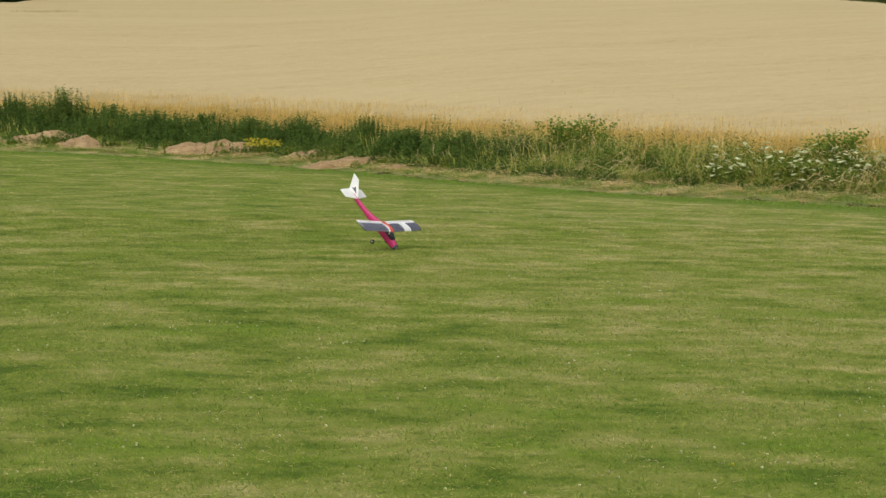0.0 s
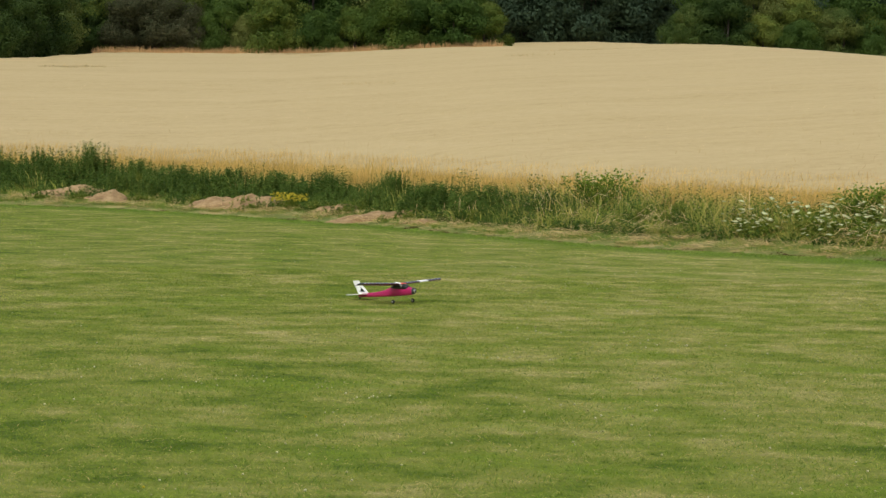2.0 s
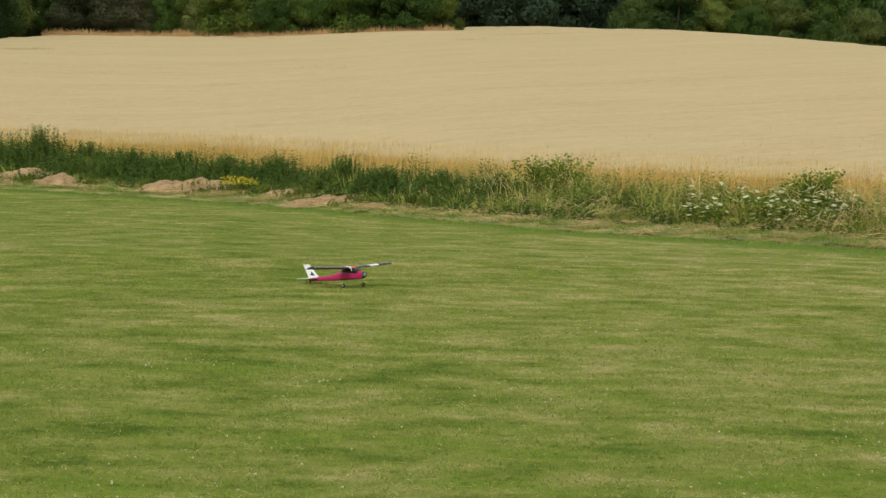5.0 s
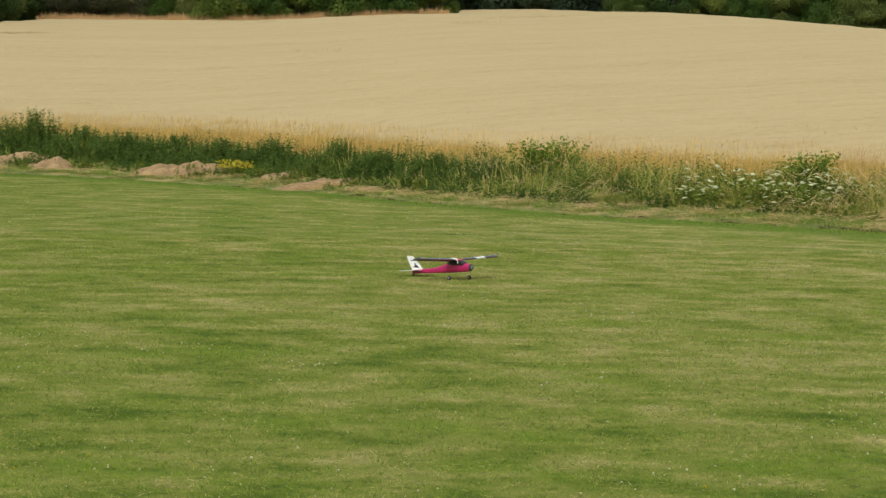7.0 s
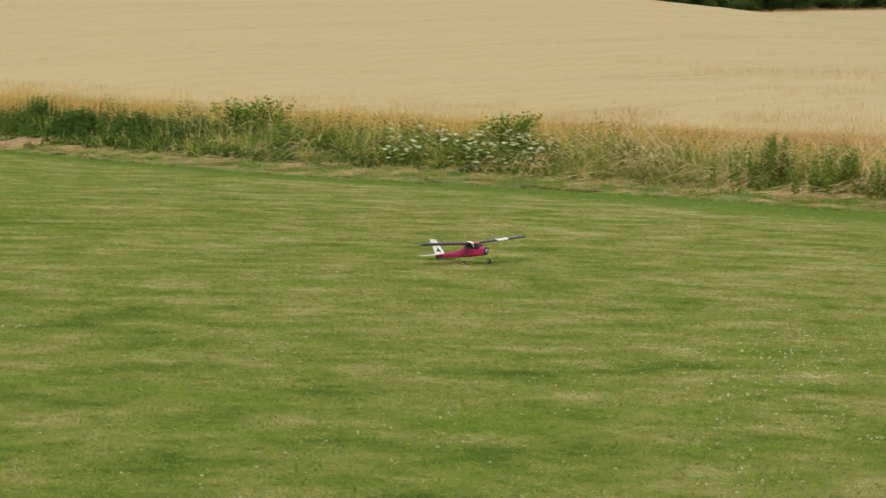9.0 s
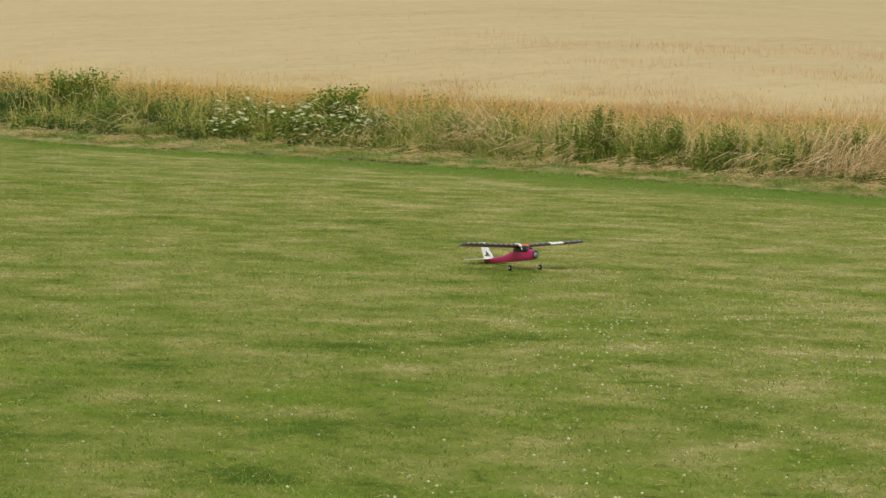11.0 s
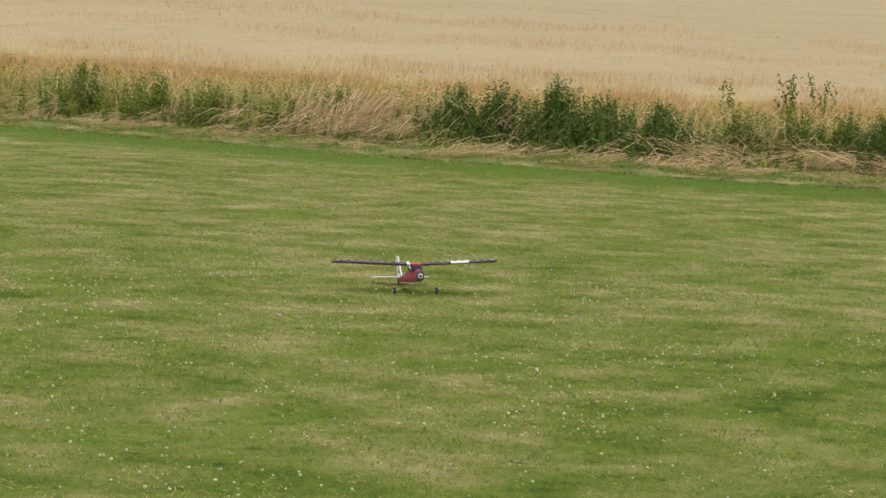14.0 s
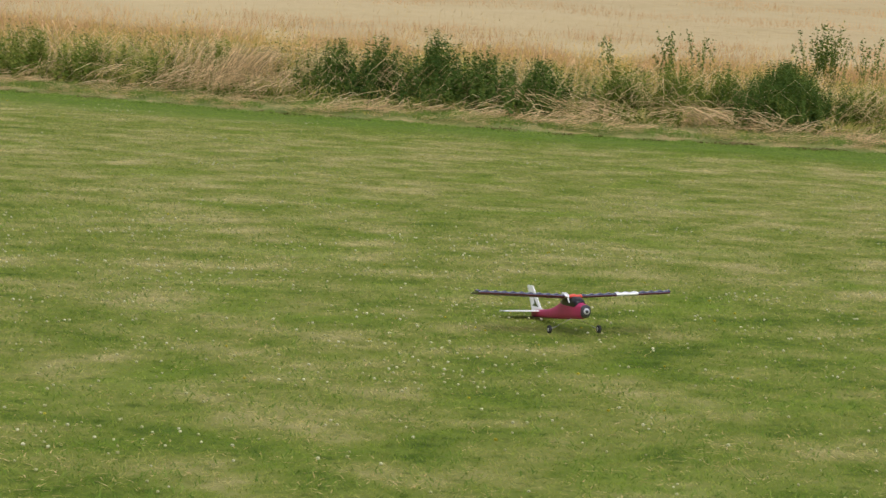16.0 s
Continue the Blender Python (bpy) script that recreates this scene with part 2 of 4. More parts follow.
# the wood's leaf colour has the bluish distance haze mixed in
M_HAZY_WOOD_LEAF = leafy("hazy_wood_leaf", ((0.15, (0.023, 0.048, 0.029)), (0.5, (0.045, 0.079, 0.040)), (0.85, (0.082, 0.120, 0.052))), 0.3, 0.25, 0.7, 0.2, 0.3)


# ---- the lie of the land ----
EDGE_X = (-400, -60, -30, -11.6, -8, -2.4, 1.6, 4.8, 7.1, 10.2, 13.5, 17, 20, 23.3, 26, 40, 80, 400)
EDGE_Y = (90, 70, 65.5, 62.2, 61.0, 56, 50.3, 46.9, 45.6, 43.2, 39.9, 36.7, 34.4, 32.4, 31.2, 26, 12, -80)


def behind(x, y):
    """Metres behind the edge of the mown grass (negative on the grass)."""
    return (np.asarray(y) - np.interp(x, EDGE_X, EDGE_Y)) * 0.8


def step(a, b, v):
    t = np.clip((v - a) / (b - a), 0, 1)
    return t * t * (3 - 2 * t)


def land(x, y):
    """Height of the ground: flat grass, a low bank, then the barley slope with its crest."""
    x, y = np.asarray(x, float), np.asarray(y, float)
    s = behind(x, y)
    z = -0.015 + 0.23 * step(0.0, 4.5, s) + 0.07 * step(0.05, 0.5, s) + 0.012 * np.sin(x * 0.9 + 1.3) * np.sin(y * 0.7) * step(-40, 0, -np.abs(s))
    up = np.maximum(s - 6.0, 0)
    z = z + 9.4 * (1 - np.exp(-up / 78.0)) * step(0, 8, up + 2) + (0.8 * np.exp(-(((x - 12) / 18) ** 2)) - 1.3 * step(14, 40, x) - 0.42 * step(22, 38, x) + 0.9 * step(38, 60, x) + 0.22 * step(6, -3, x)) * step(10, 85, s) + 0.34 * np.exp(-(((x - 8) / 9) ** 2)) * step(160, 176, y)
    return z - 0.045 * np.maximum(y - 174, 0) * step(400, 180, y)


def put(x, y):
    return Vector((x, y, float(land(x, y))))


def soup(name, verts, tris, mats, slots=None):
    """One mesh from arrays of points and triangles."""
    me = bpy.data.meshes.new(name)
    verts, tris = np.asarray(verts, np.float32), np.asarray(tris, np.int32)
    me.vertices.add(len(verts))
    me.vertices.foreach_set("co", verts.ravel())
    me.loops.add(tris.size)
    me.loops.foreach_set("vertex_index", tris.ravel())
    me.polygons.add(len(tris))
    me.polygons.foreach_set("loop_start", np.arange(len(tris), dtype=np.int32) * tris.shape[1])
    for m in mats:
        me.materials.append(m)
    if slots is not None:
        me.polygons.foreach_set("material_index", np.asarray(slots, np.int32))
    me.update(calc_edges=True)
    return me


def joined(*pieces):
    vs, ts, n = [], [], 0
    for v, t in pieces:
        vs.append(v), ts.append(np.asarray(t) + n)
        n += len(v)
    return np.concatenate(vs), np.concatenate(ts)


RNG = np.random.default_rng(7)


def blades(base, height, width, lean, droop=0.3):
    """Grass blades: three triangles each, rooted at base, leaning by the vectors lean (metres at the tip)."""
    n = len(base)
    a = RNG.uniform(0, 2 * np.pi, n)
    side = np.stack([np.cos(a), np.sin(a), 0 * a], 1) * (np.broadcast_to(width, n) * 0.5)[:, None]
    h = np.broadcast_to(height, n)
    lean = np.concatenate([lean, np.zeros((n, 1))], 1)
    mid = base + lean * 0.38 + np.stack([0 * h, 0 * h, h * 0.6], 1)
    tip = base + lean + np.stack([0 * h, 0 * h, h * (1 - droop * RNG.uniform(0, 1, n))], 1)
    v = np.stack([base - side, base + side, mid - side * 0.8, mid + side * 0.8, tip], 1).reshape(-1, 3)
    o = (np.arange(n) * 5)[:, None]
    t = np.concatenate([o + [0, 1, 3], o + [0, 3, 2], o + [2, 3, 4]], 1).reshape(-1, 3)
    return v, t


def leaves(at, along, length, width, facing=None):
    """Pointed leaves: two triangles each, folded along the rib; facing: the way their upper sides look."""
    n = len(at)
    along = along / (np.linalg.norm(along, axis=1, keepdims=True) + 1e-9)
    if facing is None:
        side = np.cross(along, RNG.normal(size=(n, 3)))
    else:
        facing = facing / (np.linalg.norm(facing, axis=1, keepdims=True) + 1e-9)
        along = along - facing * (along * facing).sum(1, keepdims=True)
        along /= np.linalg.norm(along, axis=1, keepdims=True) + 1e-9
        side = np.cross(facing, along)
    side /= np.linalg.norm(side, axis=1, keepdims=True) + 1e-9
    ln, wd = np.broadcast_to(length, n)[:, None], np.broadcast_to(width, n)[:, None]
    tip, mid = at + along * ln, at + along * ln * 0.45
    up = np.cross(side, along) * wd * 0.12
    v = np.stack([at, mid + side * wd * 0.5 + up, tip, mid - side * wd * 0.5 + up], 1).reshape(-1, 3)
    o = (np.arange(n) * 4)[:, None]
    return v, np.concatenate([o + [0, 1, 2], o + [0, 2, 3]], 1).reshape(-1, 3)


def drapes(base, reach, rise, width):
    """Long stalks that arch from base over to the ground reach metres away: five triangles each."""
    n = len(base)
    side = np.stack([-reach[:, 1], reach[:, 0], 0 * rise], 1)
    side /= np.linalg.norm(side, axis=1, keepdims=True) + 1e-9
    side = side * width * 0.5 - np.sign(side[:, 1:2]) * np.array([0, 0, -width * 0.3])
    r3 = np.concatenate([reach, np.zeros((n, 1))], 1)
    up = lambda k: np.stack([0 * rise, 0 * rise, k], 1)
    a, b, c, d = base, base + r3 * 0.3 + up(rise), base + r3 * 0.68 + up(rise * 0.55 - base[:, 2] * 0.3), base + r3 + up(0.03 - base[:, 2])
    v = np.stack([a - side, a + side, b - side, b + side, c - side * 0.8, c + side * 0.8, d], 1).reshape(-1, 3)
    o = (np.arange(n) * 7)[:, None]
    t = np.concatenate([o + q for q in ([0, 1, 3], [0, 3, 2], [2, 3, 5], [2, 5, 4], [4, 5, 6])], 1).reshape(-1, 3)
    return v, t


def wind(n, amount, drift=(0, 0)):
    return RNG.normal(0, 1, (n, 2)) * amount + np.array(drift)


def grid_axis(fine_from, fine_to, fine, far_from, far_to):
    mid = np.arange(fine_from, fine_to + fine / 2, fine)
    grow = np.cumsum(fine * 1.22 ** np.arange(1, 60))
    lo, hi = fine_from - grow, fine_to + grow
    return np.concatenate([[far_from], lo[lo > far_from][::-1], mid, hi[hi < far_to], [far_to]])


def sheet(xs, ys, keep=None):
    gx, gy = np.meshgrid(xs, ys)
    i = np.arange(gx.size).reshape(gx.shape)
    quads = np.stack([i[:-1, :-1], i[:-1, 1:], i[1:, 1:], i[1:, :-1]], -1).reshape(-1, 4)
    return gx.ravel(), gy.ravel(), quads


def lushness(me, x, y):
    """How lush the turf grows, from nothing on the open lawn to full beside the bank."""
    s = behind(x, y)
    wide = 1.3 + 1.5 * step(4, 14, np.asarray(x))
    me.attributes.new("lushness", "FLOAT", "POINT").data.foreach_set("value", (0.85 * step(-1.5, -0.55, s / wide)).astype(np.float32))


gx, gy, quads = sheet(grid_axis(-26, 46, 0.3, -1800, 1800), grid_axis(24, 76, 0.3, -1500, 3000))
gz = land(gx, gy)
cs = behind(gx[quads].mean(1), gy[quads].mean(1))
ground = new("ground", soup("ground", np.stack([gx, gy, gz], 1), quads, [M_TURF, M_VERGE, M_FIELD], np.where(cs < 0.1, 0, np.where(cs < 8, 1, 2))))
lushness(ground.data, gx, gy)
tagged(ground, "mown green airfield grass running up to a rough verge and farmland", "ground", kind="structure")
for p in ground.data.polygons:
    p.use_smooth = True


# ---- the mown grass ----
def lawn_grass():
    n = 1050000
    d, az = np.where(RNG.uniform(0, 1, n) < 0.84, RNG.uniform(8.5, 38, n), RNG.uniform(38, 66, n)), np.radians(RNG.uniform(-15, 44, n))
    x, y = d * np.sin(az), d * np.cos(az)
    k = behind(x, y) < 0.1
    x, y, d = x[k], y[k], d[k]
    n = len(x)
    base = np.stack([x, y, land(x, y) - 0.004], 1)
    h = RNG.uniform(0.008, 0.026, n)
    a = RNG.uniform(0, 2 * np.pi, n)
    side = np.stack([np.cos(a), np.sin(a), 0 * a], 1) * ((0.0016 + 0.00016 * d) * RNG.uniform(0.7, 1.3, n))[:, None]
    tip = base + np.stack([RNG.normal(0, 0.026, n), RNG.normal(0, 0.026, n), h], 1)
    v = np.stack([base - side, base + side, tip], 1).reshape(-1, 3)
    me = soup("lawn_grass", v, np.arange(3 * n).reshape(-1, 3), [M_BLADE])
    lushness(me, v[:, 0], v[:, 1])
    ob = new("lawn_grass", me)
    tagged(ob, "short mown grass blades, green with straw-coloured dry patches", "grass", kind="stuff")
    # coarser tufts and pale dead blades, plain to see on the near side
    for name, label, mat, n, low, high, wide, lean in (("lawn_tufts", "coarse dark green tufts in the mown grass", M_EDGE_GRASS, 70000, 0.012, 0.04, 0.007, 0.03), ("dead_blades", "pale dead grass blades lying on the lawn", M_STRAW, 34000, -0.002, 0.012, 0.005, 0.045)):
        d, az = 8.5 + 17 * RNG.uniform(0, 1, n) ** 1.4, np.radians(RNG.uniform(-15, 44, n))
        p = np.stack([d * np.sin(az), d * np.cos(az), 0 * d], 1)
        k = patchy(p, 0.5, 81 if wide > 0.006 else 83) + 0.6 * patchy(p, 1.7, 82) > -0.1
        p = p[k]
        p[:, 2] = land(p[:, 0], p[:, 1]) + (0.012 if wide < 0.006 else 0.0)
        n = len(p)
        tagged(new(name, soup(name, *blades(p, RNG.uniform(low, high, n), wide, wind(n, lean)), [mat])), label, "grass", kind="stuff")


def clover():
    """White clover heads in loose drifts, with a few yellow ones."""
    cx, cy = [], []
    for i in range(330):
        d, az = RNG.uniform(10, 42), math.radians(RNG.uniform(-14, 44))
        d = 9.5 + (d - 10) ** 1.15 * 0.75
        if i >= 270:
            d, az = RNG.uniform(11.5, 21), math.radians(RNG.uniform(14, 42))
        n = int(3 + 30 * RNG.uniform() ** 2)
        sx, sy = RNG.uniform(0.15, 0.9), RNG.uniform(0.12, 0.6)
        cx.append(d * math.sin(az) + RNG.normal(0, sx, n)), cy.append(d * math.cos(az) + RNG.normal(0, sy, n))
    for i in range(46):
        d, az, n = RNG.uniform(17.5, 22.5), math.radians(RNG.uniform(16, 34)), int(4 + 16 * RNG.uniform() ** 2)
        cx.append(d * math.sin(az) + RNG.normal(0, 0.3, n)), cy.append(d * math.cos(az) + RNG.normal(0, 0.25, n))
    n = 900
    d, az = RNG.uniform(10, 40, n), np.radians(RNG.uniform(-14, 44, n))
    cx.append(d * np.sin(az)), cy.append(d * np.cos(az))
    x, y = np.concatenate(cx), np.concatenate(cy)
    k = (behind(x, y) < -2) & (RNG.uniform(0, 1, len(x)) < 0.35 + 0.65 * step(11, 15, np.hypot(x, y))) & (RNG.uniform(0, 1, len(x)) < 0.45 + 0.55 * step(0.0, 0.3, x / y))
    x, y = x[k], y[k]
    n = len(x)
    r = RNG.uniform(0.0065, 0.0115, n)[:, None, None]
    c = np.stack([x, y, land(x, y) + RNG.uniform(0.025, 0.05, n)], 1)[:, None, :]
    bm = bmesh.new()
    bmesh.ops.create_icosphere(bm, subdivisions=1, radius=1.0)
    ball = np.array([v.co for v in bm.verts]) * [1, 1, 0.8]
    f = np.array([[v.index for v in q.verts] for q in bm.faces])
    bm.free()
    v = (c + ball[None] * r).reshape(-1, 3)
    t = (f[None] + (np.arange(n) * len(ball))[:, None, None]).reshape(-1, 3)
    ob = new("clover_flowers", soup("clover_flowers", v, t, [M_CLOVER, M_YELLOW], np.repeat((RNG.uniform(0, 1, n) < 0.05).astype(int), len(f))))
    tagged(ob, "small white clover heads scattered over the mown grass", "flowers", kind="stuff")


def along_edge(n, x0, x1, s0, s1):
    """Random places between x0 and x1, s0 to s1 metres behind the edge."""
    x = RNG.uniform(x0, x1, n)
    s = RNG.uniform(s0, s1, n)
    y = np.interp(x, EDGE_X, EDGE_Y) + s / 0.8
    return np.stack([x, y, land(x, y)], 1), s


def patchy(p, scale, seed):
    """A smooth random field over the plan, about -1 to 1."""
    r = np.random.default_rng(seed)
    out = np.zeros(len(p))
    for k in range(6):
        a, w, ph = r.uniform(0, 2 * np.pi), r.uniform(0.5, 1.6) / scale, r.uniform(0, 2 * np.pi)
        out += np.sin((p[:, 0] * np.cos(a) + p[:, 1] * np.sin(a)) * w * 2 * np.pi + ph)
    return out / 3


def verge():
    # fresh unmown fringe at the edge of the mowing, over a strip of lusher turf
    p, s = along_edge(150000, -26, 42, -1.0, 3.0)
    lush = (s < 0.05) & (RNG.uniform(-1.0, -0.1, len(p)) < s)
    bank = (s > 0.3) & (patchy(p, 1.1, 13) + 0.5 * patchy(p, 3.7, 19) > 0.12)
    p, s = p[lush | bank], s[lush | bank]
    n = len(p)
    ob = new("edge_grass", soup("edge_grass", *blades(p, RNG.uniform(0.02, 0.05, n) + RNG.uniform(0.0, 0.09, n) * (s > 0.3), 0.014, wind(n, 0.04)), [M_EDGE_GRASS]))
    tagged(ob, "bright green longer grass fringing the mown area", "grass", kind="stuff")
    # brown litter where mowing cuts the bank's foot; its dark colour paints the shade
    p, s = along_edge(40000, -26, 42, 0.0, 0.30)
    k = (patchy(p, 0.9, 15) + 0.5 * patchy(p, 2.9, 17) > 0.0 + 0.5 * step(-1, -6, p[:, 0])) & (s < 0.12 + 0.18 * np.maximum(0, patchy(p, 1.9, 18)))
    p = p[k]
    p[:, 1] += 0.22 * patchy(p, 1.1, 22) + RNG.normal(0, 0.06, len(p))
    n = len(p)
    ob = new("edge_litter_shade", soup("edge_litter_shade", *blades(p, RNG.uniform(0.012, 0.05, n), 0.016, wind(n, 0.06)), [M_LITTER_SHADE]))
    tagged(ob, "dark brown dead grass drawing the shaded cut along the mowing edge", "grass", kind="stuff")
    # low mixed growth on the bank
    p, s = along_edge(90000, -26, 42, 0.35, 5.0)
    k = patchy(p, 1.6, 3) > -0.55
    p, s = p[k], s[k]
    n = len(p)
    ob = new("bank_grass", soup("bank_grass", *blades(p, RNG.uniform(0.03, 0.10, n) + 0.12 * step(1.3, 2.6, s), 0.015, wind(n, 0.09)), [M_EDGE_GRASS, M_GREENGOLD], np.repeat((patchy(p, 0.8, 33) + RNG.normal(0, 0.5, n) > 0.1).astype(int), 3)))
    tagged(ob, "low green and yellowing grass growing on the bank", "grass", kind="stuff")
    # dry cut grass lying flat on the bank
    p, s = along_edge(120000, -26, 42, 0.15, 2.6)
    k = patchy(p * [1, 1.6, 1], 1.5, 5) + 0.6 * patchy(p * [1, 2.0, 1], 0.6, 6) > -0.02 + 0.25 * step(-2, -8, p[:, 0])
    p, s = p[k], s[k]
    n = len(p)
    p[:, 2] += RNG.uniform(0.03, 0.10, n)
    way = np.where(RNG.uniform(0, 1, n) < 0.35, 1, -1)[:, None] * np.array([0.83, -0.5])
    ob = new("dry_clippings", soup("dry_clippings", *blades(p, RNG.uniform(-0.03, 0.05, n), 0.012, way * RNG.uniform(0.1, 0.36, n)[:, None] + wind(n, 0.06)), [M_STRAW, M_LITTER_SHADE], np.repeat((RNG.uniform(0, 1, n) < 0.10).astype(int), 3)))
    tagged(ob, "dry straw-coloured grass clippings raked along the verge", "clippings", kind="stuff")
    # the tall golden grass between the weeds and the barley
    p, s = along_edge(200000, -32, 48, 4.8, 9.6)
    q, t = along_edge(60000, 12, 50, 11.0, 20)
    k = (np.sin(t * 1.15 + 0.04 * q[:, 0]) > 0.25) & (patchy(q, 7.0, 8) > -0.5)
    p, s = np.concatenate([p, q[k]]), np.concatenate([s, t[k]])
    k = RNG.uniform(0, 1, len(p)) < 1 - 0.6 * step(11, 16, p[:, 0]) + 0.4 * (patchy(p, 3.1, 91) > 0.1)
    p, s = p[k], s[k]
    n = len(p)
    h = RNG.uniform(0.6, 1.0, n) ** 0.6 * 1.08 * (0.85 + 0.15 * step(4.5, 6.5, s)) + 0.05 * patchy(p, 1.8, 9) + 0.08 * step(4, -4, p[:, 0])
    h = np.where(s > 10.5, 0.84 + 0.14 * RNG.uniform(0, 1, n), h)
    ob = new("golden_grass", soup("golden_grass", *blades(p, h, 0.016, wind(n, 0.16, (0.07, 0)), 0.35), [M_GOLD]))
    tagged(ob, "tall ripe golden grass standing along the field edge", "grass", kind="stuff")
    # tussocks of greener, turning grass in front of it, with feathery seed heads
    for name, label, mat, seed, count, s0, s1, low, high in (
            ("turning_grass", "half-dry green and yellow grass among the weeds", M_GREENGOLD, 11, 4800, 1.9, 6.4, 0.45, 0.95),
            ("yellow_grass", "ripe yellow grass tussocks among the verge weeds", M_GOLD, 12, 1000, 3.2, 6.8, 0.55, 1.0)):
        c, s = along_edge(count, -26, 42, s0, s1)
        right = step(-1, 5, c[:, 0])
        k = (patchy(c, 2.4, seed) > -0.45) & (RNG.uniform(0, 1, count) < 0.05 + 0.95 * right)
        if mat is M_GOLD:
            k &= (s > 4.2) | (c[:, 0] > 10)
        c, s = c[k], s[k]
        tall = RNG.uniform(low, high, len(c)) * (0.42 + 0.58 * step(1.9, 3.6, s)) * (1 + 0.12 * patchy(c, 1.7, seed + 40))
        m = 34
        i = np.repeat(np.arange(len(c)), m)
        n = len(i)
        out = RNG.normal(0, 1, (n, 2))
        p = c[i] + np.concatenate([out * [0.15, 0.12], np.zeros((n, 1))], 1)
        ln = out * 0.13 + wind(len(c), 0.12, (-0.03, -0.03))[i] + wind(n, 0.06)
        h = tall[i] * RNG.uniform(0.55, 1.08, n)
        ob = new(name, soup(name, *blades(p, h, 0.018, ln, 0.25), [mat]))
        tagged(ob, label, "grass", kind="stuff")
    p, s = along_edge(7000, -26, 44, 3.6, 7.0)
    p = p[(patchy(p, 1.9, 71) > -0.2) & (RNG.uniform(0, 1, len(p)) < 0.2 + 0.8 * step(-3, 3, p[:, 0]))]
    n = len(p)
    ln, h = wind(n, 0.26, (0.12, 0)), RNG.uniform(0.6, 1.12, n)
    stalk = blades(p, h, 0.008, ln, 0.0)
    top = p + np.concatenate([ln * 0.82, (h * 0.86)[:, None]], 1)
    ears = leaves(top, np.concatenate([ln * 1.3 + wind(n, 0.06), RNG.uniform(0.25, 0.9, n)[:, None]], 1), RNG.uniform(0.09, 0.17, n), 0.02)
    ob = new("seeding_grass", soup("seeding_grass", *joined(stalk, ears), [M_GOLD]))
    tagged(ob, "feathery pale seed heads of tall ripe grass", "grass", kind="stuff")

    # dry stalks bent over through the weeds
    p, s = along_edge(16000, 1.0, 42, 1.9, 5.4)
    keep = (patchy(p, 1.6, 51) > -0.2) & (RNG.uniform(0, 1, len(p)) < 0.12 + 0.88 * step(8, 12, p[:, 0]))
    p = p[keep]
    n = len(p)
    z = p[:, 2].copy()
    base = np.stack([p[:, 0], p[:, 1], RNG.uniform(0.1, 0.75, n)], 1)
    way = np.where(RNG.uniform(0, 1, n) < 0.72, -1.0, 1.0)[:, None] * np.array([0.86, -0.45])
    v, t = drapes(base, way * RNG.uniform(0.3, 0.8, n)[:, None] + wind(n, 0.2), RNG.uniform(0.02, 0.3, n), 0.0085)
    v[:, 2] += np.repeat(z, 7)
    ob = new("bent_stalks", soup("bent_stalks", v, t, [M_LODGED]))
    tagged(ob, "dry pale stalks bent over among the verge weeds", "straw", kind="stuff")
    # reddish seeding grass at the foot of the barley
    p, s = along_edge(120000, 9, 48, 5.8, 10.0)
    p = p[(patchy(p, 4.5, 61) > -0.25) & (RNG.uniform(0, 1, len(p)) < step(9, 14, p[:, 0]))]
    q, t = along_edge(190000, 12, 52, 9.4, 21)
    k = (np.sin(t * 1.5 + 0.6 * patchy(q, 9.0, 63)) + 0.9 * patchy(q, 5.5, 62) > 0.35) & (RNG.uniform(0, 1, len(q)) < step(13, 18, q[:, 0]))
    p = np.concatenate([p, q[k]])
    n = len(p)
    ob = new("reddish_grass", soup("reddish_grass", *blades(p, RNG.uniform(0.78, 1.1, n), 0.017, wind(n, 0.16), 0.35), [M_DRY]))
    tagged(ob, "reddish brown seeding grass before the barley", "grass", kind="stuff")
    # broad-leaved undergrowth between the named clumps
    p, s = along_edge(22000, -26, 42, 1.5, 5.6)
    k = (patchy(p, 1.8, 31) > -0.5 + 0.45 * step(9, 13, p[:, 0])) & (RNG.uniform(0, 1, len(p)) < 1 - 0.1 * step(9, 13, p[:, 0]))
    p, s = p[k], s[k]
    n = len(p)
    h = RNG.uniform(0.3, 0.9, n) * (0.3 + 0.7 * step(1.6, 3.6, s)) * (1 + 0.25 * patchy(p, 1.4, 38))
    ln = wind(n, 0.08)
    at, along, size = [], [], []
    for f in np.arange(0.12, 1.0, 0.09):
        for _ in range(2):
            at.append(p + np.concatenate([ln * f, (h * f)[:, None]], 1))
            along.append(RNG.normal(0, 1, (n, 3)) * [1, 1, 0.4])
            size.append(RNG.uniform(0.045, 0.095, n) * (1.1 - 0.5 * f))
    size = np.concatenate(size)
    v, t = leaves(np.concatenate(at), np.concatenate(along), size, size * 0.5, np.array([0, -0.3, 0.8]) + RNG.normal(0, 0.6, (len(size), 3)))
    ob = new("undergrowth", soup("undergrowth", v, t, [M_WEED, M_NETTLE], np.repeat(np.tile((patchy(p, 2.3, 37) * 3 + p[:, 0] < 8 + RNG.normal(0, 2, n)).astype(int), len(at)), 2)))
    tagged(ob, "leafy green undergrowth filling the verge", "weeds", kind="stuff")


